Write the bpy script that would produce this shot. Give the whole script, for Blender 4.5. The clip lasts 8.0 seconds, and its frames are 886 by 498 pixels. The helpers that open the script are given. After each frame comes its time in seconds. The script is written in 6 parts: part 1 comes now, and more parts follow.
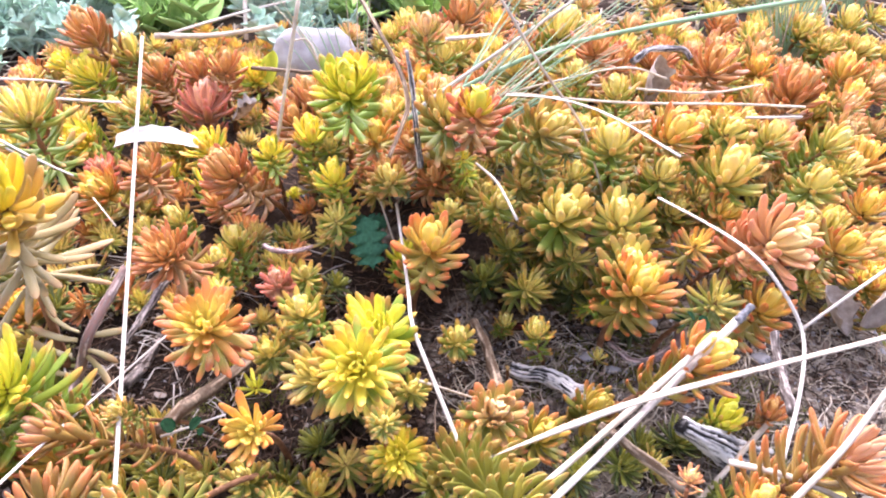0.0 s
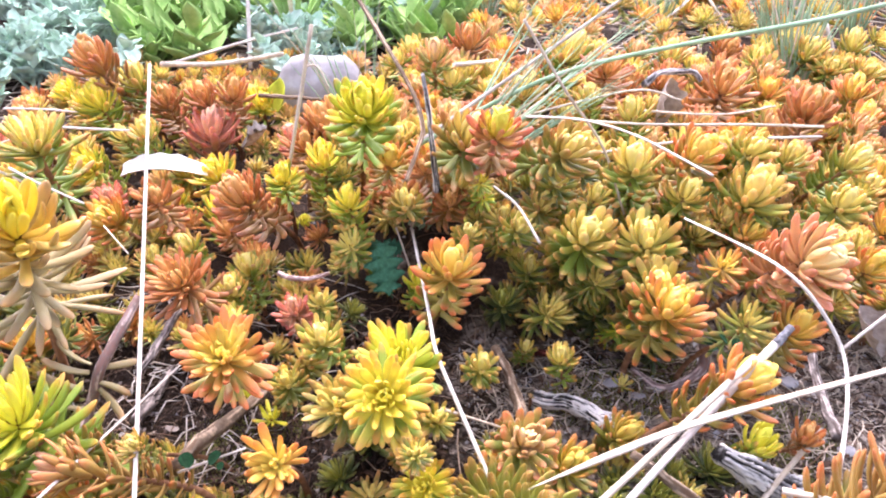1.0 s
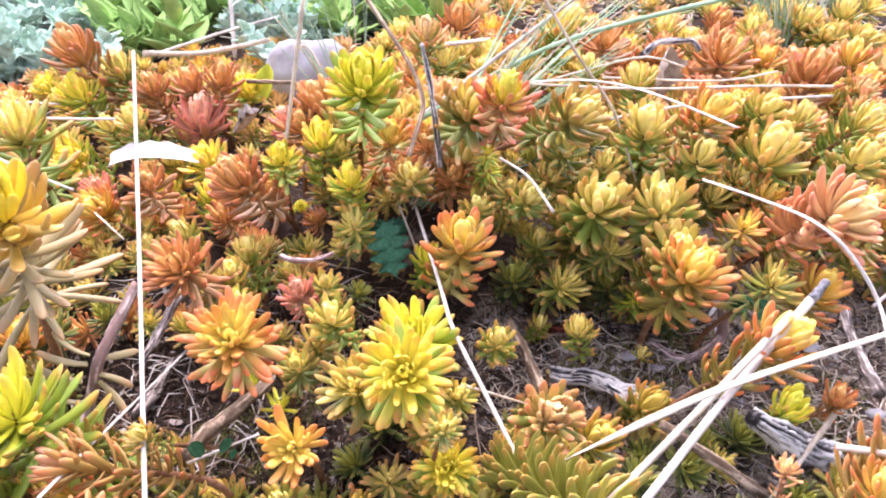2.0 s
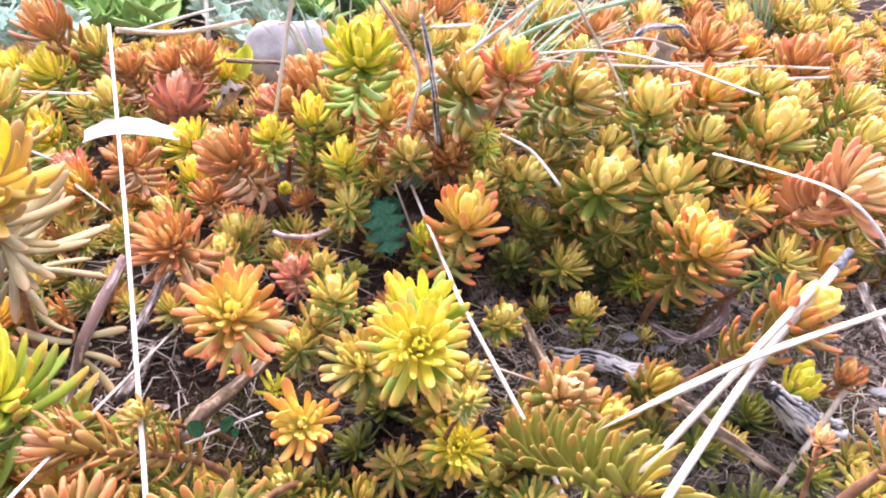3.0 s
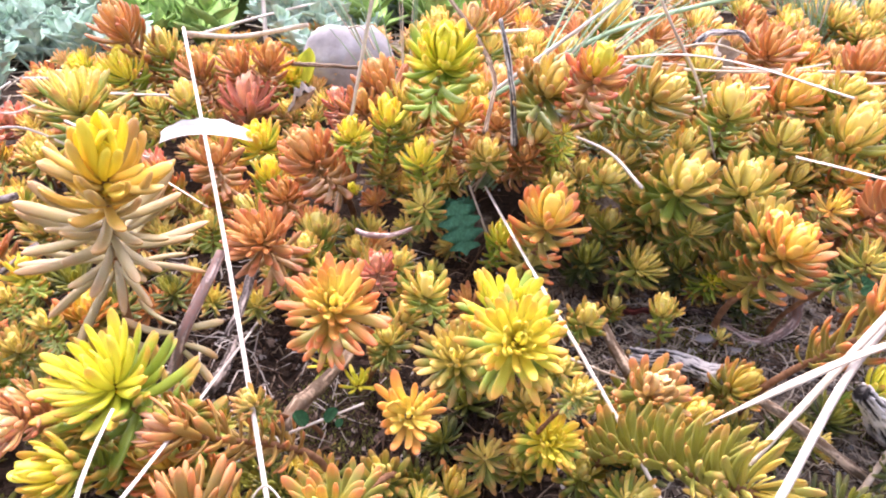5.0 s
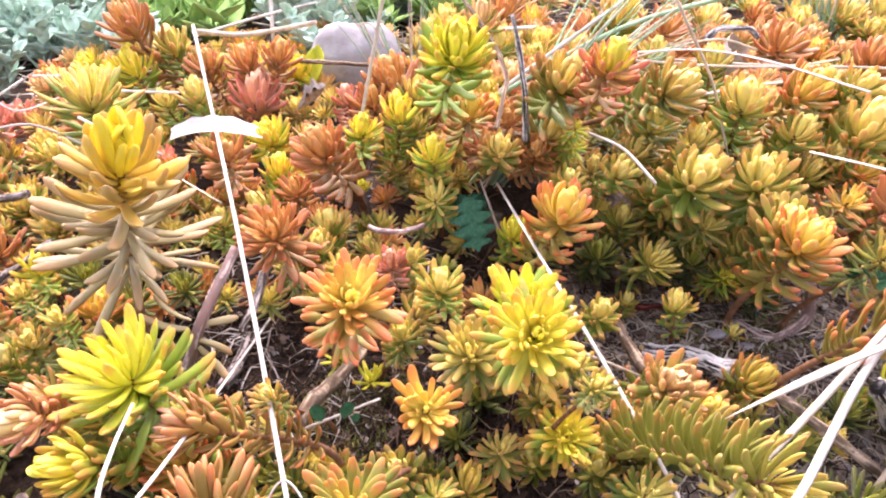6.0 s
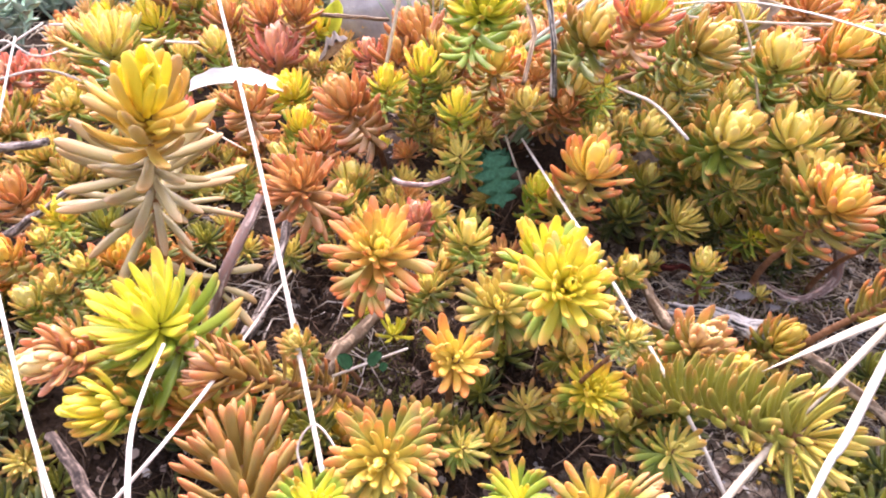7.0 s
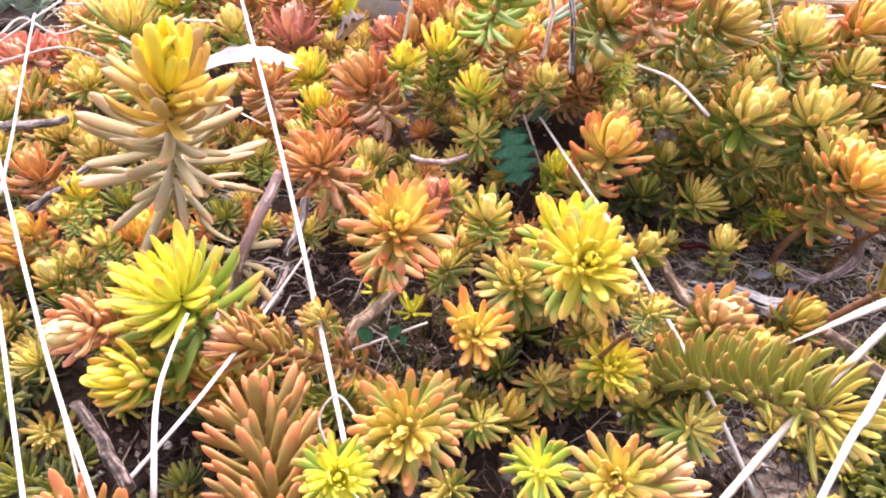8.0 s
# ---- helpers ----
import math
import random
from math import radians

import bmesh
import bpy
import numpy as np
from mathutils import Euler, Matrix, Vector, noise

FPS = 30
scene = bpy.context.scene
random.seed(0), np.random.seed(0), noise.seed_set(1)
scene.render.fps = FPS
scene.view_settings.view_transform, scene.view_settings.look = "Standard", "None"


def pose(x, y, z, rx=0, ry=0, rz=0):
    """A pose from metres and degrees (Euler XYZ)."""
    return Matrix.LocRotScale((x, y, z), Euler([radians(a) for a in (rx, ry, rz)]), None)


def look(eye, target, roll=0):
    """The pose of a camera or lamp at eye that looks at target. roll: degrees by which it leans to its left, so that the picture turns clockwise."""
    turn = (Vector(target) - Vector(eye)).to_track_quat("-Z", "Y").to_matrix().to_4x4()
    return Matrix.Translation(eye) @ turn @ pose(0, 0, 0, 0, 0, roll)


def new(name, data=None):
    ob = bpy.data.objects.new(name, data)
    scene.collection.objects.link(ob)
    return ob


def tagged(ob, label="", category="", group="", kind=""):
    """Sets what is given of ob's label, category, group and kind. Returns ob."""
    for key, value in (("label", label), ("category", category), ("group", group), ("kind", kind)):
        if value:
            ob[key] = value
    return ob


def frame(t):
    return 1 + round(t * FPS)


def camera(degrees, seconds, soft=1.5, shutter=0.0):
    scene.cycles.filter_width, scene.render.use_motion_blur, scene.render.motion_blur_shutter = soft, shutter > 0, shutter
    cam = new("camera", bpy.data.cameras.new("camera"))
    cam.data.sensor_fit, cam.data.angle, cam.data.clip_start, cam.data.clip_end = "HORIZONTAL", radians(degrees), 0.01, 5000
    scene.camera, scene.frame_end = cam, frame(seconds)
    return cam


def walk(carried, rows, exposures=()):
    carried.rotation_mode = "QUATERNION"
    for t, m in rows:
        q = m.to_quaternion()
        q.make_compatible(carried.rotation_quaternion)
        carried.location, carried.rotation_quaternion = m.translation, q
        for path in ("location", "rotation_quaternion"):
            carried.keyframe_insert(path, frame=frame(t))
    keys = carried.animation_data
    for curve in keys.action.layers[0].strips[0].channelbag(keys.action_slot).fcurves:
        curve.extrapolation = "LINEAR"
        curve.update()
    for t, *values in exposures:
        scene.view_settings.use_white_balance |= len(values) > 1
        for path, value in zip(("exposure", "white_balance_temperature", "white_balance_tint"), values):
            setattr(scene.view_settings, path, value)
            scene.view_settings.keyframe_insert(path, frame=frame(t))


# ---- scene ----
# ---- camera and walk ----
cam = camera(60.4, 8.0, soft=2.0)
PATH = [
    (0, -0, -0, 0.15, 62, -0, -0),
    (0.5, -0.00249, 0.00074, 0.14885, 62.682, 0.108, 0.133),
    (1, -0.00794, 0.00407, 0.14644, 64.214, 0.394, -0.723),
    (1.5, -0.01235, 0.00678, 0.14241, 65.028, 1.492, -1.958),
    (2, -0.01535, 0.00896, 0.13638, 64.088, 1.91, -2.771),
    (2.2, -0.01737, 0.00948, 0.1332, 63.817, 1.379, -3.3),
    (3.5, -0.03461, 0.0146, 0.12582, 64.521, 0.453, -6.013),
    (4, -0.04019, 0.01174, 0.12685, 64.495, 0.366, -4.682),
    (4.5, -0.04364, 0.01029, 0.12693, 64.745, 0.249, -3.965),
    (6, -0.04843, 0.00992, 0.12598, 64.656, 0.566, -3.751),
    (6.5, -0.05109, 0.01061, 0.12496, 63.81, 0.253, -3.435),
    (7, -0.05388, 0.01064, 0.12073, 62.4, -0.194, -2.891),
    (7.5, -0.05567, 0.00948, 0.11774, 61.536, -0.258, -2.237),
    (8, -0.05588, 0.00951, 0.11831, 61.406, 0.032, -2.066),
]
walk(cam, [(row[0], pose(*row[1:])) for row in PATH], [(0.0, 2.0, 5850, 27), (3.5, 2.0, 6050, 29), (6.0, 2.0, 6220, 29), (8.0, 2.0, 6260, 29)])

# ---- world and light ----
world = bpy.data.worlds.new("overcast_sky")
scene.world = world
world.use_nodes = True
wn = world.node_tree
sky = wn.nodes.new("ShaderNodeTexSky")
sky.sky_type, sky.sun_disc = "NISHITA", False
sky.sun_elevation, sky.sun_rotation = radians(58), radians(-25)
sky.dust_density, sky.air_density = 4.0, 1.0
soft_sky = wn.nodes.new("ShaderNodeHueSaturation")
soft_sky.inputs["Saturation"].default_value = 0.5
wn.links.new(sky.outputs[0], soft_sky.inputs["Color"])
wn.links.new(soft_sky.outputs[0], wn.nodes["Background"].inputs[0])
wn.nodes["Background"].inputs[1].default_value = 0.15
sun_data = bpy.data.lights.new("sun", "SUN")
sun_data.energy, sun_data.angle, sun_data.color = 1.5, radians(35), (1.0, 0.97, 0.92)
sun = new("sun", sun_data)
sun.matrix_world = look((0.5, 1.05, 2.0), (0, 0.2, 0))

rng = random.Random(7)


# ---- materials ----
def material(name, rough=0.6, spec=0.5):
    mat = bpy.data.materials.new(name)
    mat.use_nodes = True
    nt = mat.node_tree
    bsdf = nt.nodes["Principled BSDF"]
    bsdf.inputs["Roughness"].default_value = rough
    bsdf.inputs["Specular IOR Level"].default_value = spec
    return mat, nt, bsdf


def node(nt, kind, **values):
    n = nt.nodes.new(kind)
    for key, value in values.items():
        n.inputs[key.replace("_", " ")].default_value = value
    return n


def ramp(nt, source, stops, mode="LINEAR"):
    n = nt.nodes.new("ShaderNodeValToRGB")
    n.color_ramp.interpolation = mode
    el = n.color_ramp.elements
    while len(el) < len(stops):
        el.new(0.5)
    for e, (at, col) in zip(el, stops):
        e.position, e.color = at, (*col, 1)
    nt.links.new(source, n.inputs[0])
    return n


def blend(nt, how, fac, a, b):
    n = nt.nodes.new("ShaderNodeMix")
    n.data_type, n.blend_type = "RGBA", how
    for value, sock in ((fac, n.inputs[0]), (a, n.inputs[6]), (b, n.inputs[7])):
        if isinstance(value, (int, float)):
            sock.default_value = value
        elif isinstance(value, tuple):
            sock.default_value = (*value, 1)
        else:
            nt.links.new(value, sock)
    return n.outputs[2]


def calc(nt, op, a, b=0.0, clamp=False):
    n = nt.nodes.new("ShaderNodeMath")
    n.operation, n.use_clamp = op, clamp
    for value, sock in ((a, n.inputs[0]), (b, n.inputs[1])):
        if isinstance(value, (int, float)):
            sock.default_value = value
        else:
            nt.links.new(value, sock)
    return n.outputs[0]


def bump(nt, bsdf, height, strength=0.3, distance=0.0005):
    n = node(nt, "ShaderNodeBump", Strength=strength, Distance=distance)
    nt.links.new(height, n.inputs["Height"])
    nt.links.new(n.outputs[0], bsdf.inputs["Normal"])


def noise_of(nt, scale, detail=4.0, rough=0.6):
    coord = nt.nodes.new("ShaderNodeTexCoord")
    n = node(nt, "ShaderNodeTexNoise", Scale=scale, Detail=detail, Roughness=rough)
    nt.links.new(coord.outputs["Object"], n.inputs["Vector"])
    return n.outputs["Fac"]


def leaf_material(name, centre, middle, outer, tip, tipped=0.6, tip_from=0.36, wax=0.44):
    """Fleshy leaf: colour by the leaf's age in the rosette and by the way along the leaf."""
    mat, nt, bsdf = material(name, wax, 0.45)
    centre, middle, outer, tip = [(c[0], c[1], c[2] + 0.005) for c in (centre, middle, outer, tip)]
    age = nt.nodes.new("ShaderNodeAttribute")
    age.attribute_name = "age"
    along = nt.nodes.new("ShaderNodeAttribute")
    along.attribute_name = "along"
    info = nt.nodes.new("ShaderNodeObjectInfo")
    geo = nt.nodes.new("ShaderNodeNewGeometry")
    chance = calc(nt, "ADD", info.outputs["Random"], geo.outputs["Random Per Island"])
    chance = calc(nt, "FRACT", chance)
    jitter = calc(nt, "MULTIPLY_ADD", chance, 0.18)
    jitter.node.inputs[2].default_value = -0.09
    blotch = noise_of(nt, 260, 3)
    wander = calc(nt, "MULTIPLY_ADD", blotch, 0.3)
    wander.node.inputs[2].default_value = -0.15
    aged = calc(nt, "ADD", age.outputs["Fac"], calc(nt, "ADD", jitter, wander))
    flesh = ramp(nt, aged, [(0.0, centre), (0.34, centre), (0.55, middle), (0.84, outer)]).outputs[0]
    rim = calc(nt, "SUBTRACT", calc(nt, "ADD", along.outputs["Fac"], wander), calc(nt, "MULTIPLY", chance, 0.25))
    edge = ramp(nt, rim, [(tip_from, (0, 0, 0)), (tip_from * 0.4 + 0.46, (tipped * 0.45,) * 3), (0.84, (tipped,) * 3)]).outputs[0]
    grown = calc(nt, "MULTIPLY_ADD", aged, 2.2, True)
    grown.node.inputs[2].default_value = -0.25
    edge = calc(nt, "MULTIPLY", edge, grown)
    col = blend(nt, "MIX", edge, flesh, tip)
    speck = noise_of(nt, 1500, 2)
    col = blend(nt, "MULTIPLY", 0.35, col, ramp(nt, speck, [(0.3, (0.7, 0.62, 0.5)), (0.6, (1, 1, 1))]).outputs[0])
    nt.links.new(col, bsdf.inputs["Base Color"])
    bsdf.inputs["Subsurface Weight"].default_value = 0.22
    bsdf.inputs["Subsurface Radius"].default_value = (1.0, 0.7, 0.2)
    bsdf.inputs["Subsurface Scale"].default_value = 0.0012
    bump(nt, bsdf, noise_of(nt, 900, 3), 0.25, 0.0003)
    return mat


TONES = {
    "gold": leaf_material("gold_leaf", (0.88, 0.76, 0.22), (0.56, 0.46, 0.085), (0.20, 0.27, 0.032), (0.68, 0.29, 0.08), 0.72, 0.54),
    "lemon": leaf_material("lemon_leaf", (0.864, 0.749, 0.067), (0.821, 0.713, 0.065), (0.264, 0.348, 0.036), (0.76, 0.34, 0.06), 0.8, 0.56),
    "lime": leaf_material("lime_leaf", (0.826, 0.778, 0.058), (0.756, 0.724, 0.054), (0.264, 0.372, 0.036), (0.7, 0.28, 0.06), 0.65, 0.64),
    "orange": leaf_material("orange_leaf", (0.88, 0.70, 0.13), (0.66, 0.36, 0.065), (0.30, 0.25, 0.042), (0.66, 0.175, 0.05), 0.94, 0.42),
    "rust": leaf_material("rust_leaf", (0.71, 0.403, 0.125), (0.562, 0.238, 0.07), (0.3, 0.168, 0.048), (0.48, 0.14, 0.045), 0.75),
    "red": leaf_material("red_leaf", (0.845, 0.48, 0.307), (0.756, 0.302, 0.194), (0.384, 0.204, 0.108), (0.66, 0.16, 0.11), 0.8),
    "redheart": leaf_material("red_rimmed_leaf", (0.864, 0.787, 0.077), (0.756, 0.367, 0.108), (0.384, 0.228, 0.072), (0.64, 0.14, 0.08), 0.85),
    "peach": leaf_material("peach_leaf", (0.80, 0.56, 0.26), (0.52, 0.41, 0.11), (0.24, 0.27, 0.045), (0.68, 0.25, 0.11), 0.84, 0.48),
    "olive": leaf_material("olive_leaf", (0.82, 0.68, 0.17), (0.38, 0.36, 0.055), (0.17, 0.21, 0.035), (0.55, 0.24, 0.065), 0.6, 0.42),
    "amber": leaf_material("amber_leaf", (0.85, 0.70, 0.20), (0.44, 0.33, 0.07), (0.21, 0.24, 0.038), (0.55, 0.23, 0.07), 0.78, 0.46),
    "tipped": leaf_material("tipped_leaf", (0.80, 0.61, 0.10), (0.45, 0.38, 0.065), (0.28, 0.28, 0.048), (0.68, 0.25, 0.075), 0.92, 0.56),
    "comb": leaf_material("ranked_leaf", (0.70, 0.40, 0.22), (0.52, 0.27, 0.07), (0.38, 0.24, 0.055), (0.64, 0.21, 0.065), 0.9, 0.55),
    "ranked": leaf_material("brown_ranked_leaf", (0.36, 0.20, 0.05), (0.38, 0.22, 0.05), (0.29, 0.20, 0.042), (0.64, 0.21, 0.065), 0.92, 0.52),
    "sprig": leaf_material("yellow_green_leaf", (0.78, 0.60, 0.12), (0.48, 0.44, 0.075), (0.32, 0.32, 0.055), (0.60, 0.30, 0.09), 0.65, 0.62),
    "salmon": leaf_material("salmon_leaf", (0.864, 0.672, 0.288), (0.778, 0.432, 0.194), (0.624, 0.324, 0.132), (0.76, 0.28, 0.15), 0.85, 0.46),
    # leaf green, darkened so its colour carries the shade inside the cushion
    "green": leaf_material("shaded_green_leaf", (0.34, 0.34, 0.05), (0.14, 0.17, 0.03), (0.055, 0.080, 0.018), (0.26, 0.19, 0.045), 0.4),
    "tall": leaf_material("tall_leaf", (0.90, 0.74, 0.03), (0.82, 0.54, 0.06), (0.36, 0.29, 0.125), (0.52, 0.25, 0.10), 0.5, 0.5),
}
WORDS = {
    "gold": "golden yellow stonecrop shoot with olive lower leaves",
    "lemon": "lemon yellow stonecrop rosette with green outer leaves",
    "lime": "lime green stonecrop rosette with yellow heart",
    "orange": "orange stonecrop rosette with a yellow heart",
    "rust": "rust brown stonecrop rosette with fleshy pointed leaves",
    "red": "red and salmon stonecrop bud on a fleshy stem",
    "redheart": "yellow stonecrop head with a rim of red leaves",
    "peach": "peach pink stonecrop head with olive lower leaves",
    "olive": "olive green stonecrop shoot with orange leaf tips",
    "amber": "amber brown stonecrop shoot with a golden heart",
    "tipped": "olive green stonecrop rosette with bright orange leaf tips",
    "comb": "long brown orange stonecrop shoot with ranked leaf tips",
    "ranked": "brown olive stonecrop shoot with ranks of orange leaf tips",
    "sprig": "yellow green stonecrop shoot with ranks of upright leaves",
    "salmon": "salmon pink stonecrop shoot with ranks of curved leaves",
    "green": "dark green stonecrop rosette low in the cushion, shade in its colour",
    "tall": "tall yellow stonecrop shoot with pale drooping lower leaves",
}


def bark_material(name, dark, light, scale=300, ridge=0.0008, streak=1.0):
    mat, nt, bsdf = material(name, 0.85, 0.2)
    coord = nt.nodes.new("ShaderNodeTexCoord")
    wave = node(nt, "ShaderNodeTexNoise", Scale=scale, Detail=6.0, Roughness=0.7)
    grain = nt.nodes.new("ShaderNodeMapping")
    grain.inputs["Scale"].default_value = (streak, 1, 1)
    nt.links.new(coord.outputs["Object"], grain.inputs["Vector"])
    nt.links.new(grain.outputs[0], wave.inputs["Vector"])
    col = ramp(nt, wave.outputs["Fac"], [(0.3, dark), (0.68, light)]).outputs[0]
    blot = noise_of(nt, scale * 0.22, 3)
    col = blend(nt, "MULTIPLY", 0.6, col, ramp(nt, blot, [(0.35, (0.5, 0.45, 0.42)), (0.6, (1, 1, 1))]).outputs[0])
    nt.links.new(col, bsdf.inputs["Base Color"])
    bump(nt, bsdf, wave.outputs["Fac"], 0.8, ridge)
    return mat



def ridge_material(name, dark, light):
    """Flaking bark: pale ridges, dark cracks between them."""
    mat, nt, bsdf = material(name, 0.9, 0.15)
    ridge = nt.nodes.new("ShaderNodeAttribute")
    ridge.attribute_name = "ridge"
    fine = noise_of(nt, 900, 4)
    shift = calc(nt, "SUBTRACT", calc(nt, "MULTIPLY", fine, 0.5), 0.25)
    level = calc(nt, "ADD", ridge.outputs["Fac"], shift)
    col = ramp(nt, level, [(0.30, dark), (0.52, tuple(0.35 * c for c in light)), (0.72, light)]).outputs[0]
    nt.links.new(col, bsdf.inputs["Base Color"])
    bump(nt, bsdf, fine, 0.6, 0.0006)
    return mat


STEM = bark_material("fleshy_stem", (0.20, 0.09, 0.04), (0.42, 0.22, 0.12), 500, 0.0004)
PINK_STEM = ridge_material("pink_stem", (0.28, 0.16, 0.13), (0.70, 0.52, 0.45))
WOOD = ridge_material("brown_twig", (0.14, 0.085, 0.05), (0.56, 0.41, 0.28))
GREY_BARK = ridge_material("grey_bark", (0.03, 0.026, 0.024), (0.66, 0.62, 0.58))


def litter_material(name, stops):
    """Loose bits, each in a tone of its own."""
    mat, nt, bsdf = material(name, 0.85, 0.2)
    geo = nt.nodes.new("ShaderNodeNewGeometry")
    col = ramp(nt, geo.outputs["Random Per Island"], stops).outputs[0]
    nt.links.new(col, bsdf.inputs["Base Color"])
    return mat


FRAYED = bark_material("frayed_end", (0.05, 0.05, 0.055), (0.40, 0.39, 0.40), 900, 0.0005)
RED_STEM = ridge_material("red_stem", (0.05, 0.012, 0.010), (0.24, 0.06, 0.045))
GREY_STEM = ridge_material("grey_stem", (0.06, 0.042, 0.034), (0.46, 0.38, 0.33))
DARK_TWIG = ridge_material("dark_twig", (0.022, 0.016, 0.014), (0.22, 0.16, 0.13))
STRAW = bark_material("dry_straw", (0.45, 0.36, 0.25), (0.76, 0.67, 0.54), 240, 0.0002)
PALE_STRAW = bark_material("pale_straw", (0.52, 0.45, 0.37), (0.80, 0.74, 0.66), 240, 0.0002)
BLADE = bark_material("green_blade", (0.22, 0.36, 0.20), (0.42, 0.56, 0.36), 160, 0.0002)
PETAL = bark_material("papery_petal", (0.80, 0.76, 0.72), (0.95, 0.93, 0.90), 5, 0.0003)
DRY_LEAF = bark_material("dry_leaf", (0.26, 0.20, 0.16), (0.62, 0.54, 0.46), 5, 0.0005)
GREEN_LEAF = bark_material("broad_leaf_green", (0.02, 0.10, 0.05), (0.10, 0.28, 0.16), 60, 0.0006)
BLUE_LEAF = bark_material("silvery_leaf", (0.36, 0.56, 0.40), (0.70, 0.84, 0.72), 160, 0.0004)
CLOVER_LEAF = bark_material("clover_leaf", (0.005, 0.028, 0.008), (0.015, 0.07, 0.022), 4, 0.0004)
FRESH_LEAF = bark_material("fresh_leaf", (0.24, 0.44, 0.10), (0.50, 0.68, 0.24), 150, 0.0004)
STONE = bark_material("grey_stone", (0.27, 0.25, 0.25), (0.44, 0.42, 0.42), 90, 0.0010)
MOSS = bark_material("moss", (0.09, 0.10, 0.02), (0.32, 0.31, 0.08), 900, 0.0006)
TONES_YELLOW = bark_material("yellow_leaflet", (0.40, 0.46, 0.03), (0.66, 0.68, 0.06), 4, 0.0004)
LITTER = litter_material("needle_litter", [(0.0, (0.020, 0.013, 0.010)), (0.55, (0.06, 0.038, 0.026)), (0.90, (0.20, 0.12, 0.075)), (1.0, (0.50, 0.38, 0.27))])
CHIPS = litter_material("bark_chips", [(0.0, (0.025, 0.017, 0.013)), (0.45, (0.11, 0.065, 0.045)), (0.75, (0.30, 0.22, 0.17)), (1.0, (0.55, 0.50, 0.45))])


def soil_material():
    mat, nt, bsdf = material("soil", 0.95, 0.15)
    fine = noise_of(nt, 700, 6, 0.7)
    broad = noise_of(nt, 60, 5, 0.6)
    dark = ramp(nt, fine, [(0.3, (0.010, 0.007, 0.005)), (0.7, (0.075, 0.046, 0.030))]).outputs[0]
    pale = ramp(nt, fine, [(0.3, (0.19, 0.14, 0.10)), (0.7, (0.50, 0.41, 0.33))]).outputs[0]
    coord = nt.nodes.new("ShaderNodeTexCoord")
    gap = nt.nodes.new("ShaderNodeVectorMath")
    gap.operation = "DISTANCE"
    gap.inputs[1].default_value = (0.11, 0.18, 0.0)
    nt.links.new(coord.outputs["Object"], gap.inputs[0])
    sandy = calc(nt, "SUBTRACT", 0.41, calc(nt, "MULTIPLY", gap.outputs["Value"], 2.9))
    sandy = calc(nt, "MAXIMUM", calc(nt, "MINIMUM", sandy, 0.21), -0.06)
    sandy = calc(nt, "ADD", broad, sandy)
    col = blend(nt, "MIX", ramp(nt, sandy, [(0.54, (0, 0, 0)), (0.68, (0.85, 0.85, 0.85))]).outputs[0], dark, pale)
    nt.links.new(col, bsdf.inputs["Base Color"])
    bump(nt, bsdf, fine, 0.9, 0.0012)
    return mat


SOIL = soil_material()


# ---- helpers for shapes ----
def mesh_from(name, verts, faces, mat, smooth=True):
    me = bpy.data.meshes.new(name)
    me.from_pydata(verts, [], faces)
    me.materials.append(mat)
    if smooth:
        me.polygons.foreach_set("use_smooth", [True] * len(me.polygons))
    me.update()
    return me


def part(name, me, parent, label="", local=None):
    ob = new(name, me)
    ob.parent = parent
    if local is not None:
        ob.matrix_basis = local
    if label:
        tagged(ob, label=label)
    return ob


def thing(name, base, label, category, group="", kind=""):
    ob = new(name)
    ob.empty_display_size = 0.005
    ob.location = base
    return tagged(ob, label=label, category=category, group=group, kind=kind)


def frame_of(way):
    way = Vector(way).normalized()
    side = way.cross(Vector((0, 0, 1)) if abs(way.z) < 0.95 else Vector((1, 0, 0))).normalized()
    return way, side, side.cross(way).normalized()


def tube(points, radii, sides=7, rough=0.0, flat=1.0, seed=0):
    """Vertices and faces of a closed tube along points; rough: knobbly outline; flat: height over width."""
    r = random.Random(seed)
    pts = [Vector(p) for p in points]
    verts, faces = [], []
    side = None
    for i, p in enumerate(pts):
        way = (pts[min(i + 1, len(pts) - 1)] - pts[max(i - 1, 0)]).normalized()
        if side is None:
            _, side, _ = frame_of(way)
        side = (side - way * side.dot(way)).normalized()
        up = side.cross(way)
        for k in range(sides):
            a = 2 * math.pi * k / sides
            q = radii[i] * (1 + rough * (r.random() - 0.5) * 2)
            verts.append(p + side * (math.cos(a) * q) + up * (math.sin(a) * q * flat))
    for i in range(len(pts) - 1):
        for k in range(sides):
            a, b = i * sides + k, i * sides + (k + 1) % sides
            faces.append((a, b, b + sides, a + sides))
    faces.append(tuple(range(sides))[::-1])
    faces.append(tuple(range(len(verts) - sides, len(verts))))
    return verts, faces


def smooth_path(points, steps=6):
    """A Catmull-Rom line through the points."""
    pts = [Vector(p) for p in points]
    if len(pts) < 2:
        return pts
    ends = [pts[0] * 2 - pts[1], *pts, pts[-1] * 2 - pts[-2]]
    out = []
    for i in range(1, len(ends) - 2):
        a, b, c, d = ends[i - 1:i + 3]
        for k in range(steps):
            t = k / steps
            out.append(0.5 * ((2 * b) + (c - a) * t + (2 * a - 5 * b + 4 * c - d) * t * t + (3 * b - a - 3 * c + d) * t ** 3))
    out.append(pts[-1])
    return out


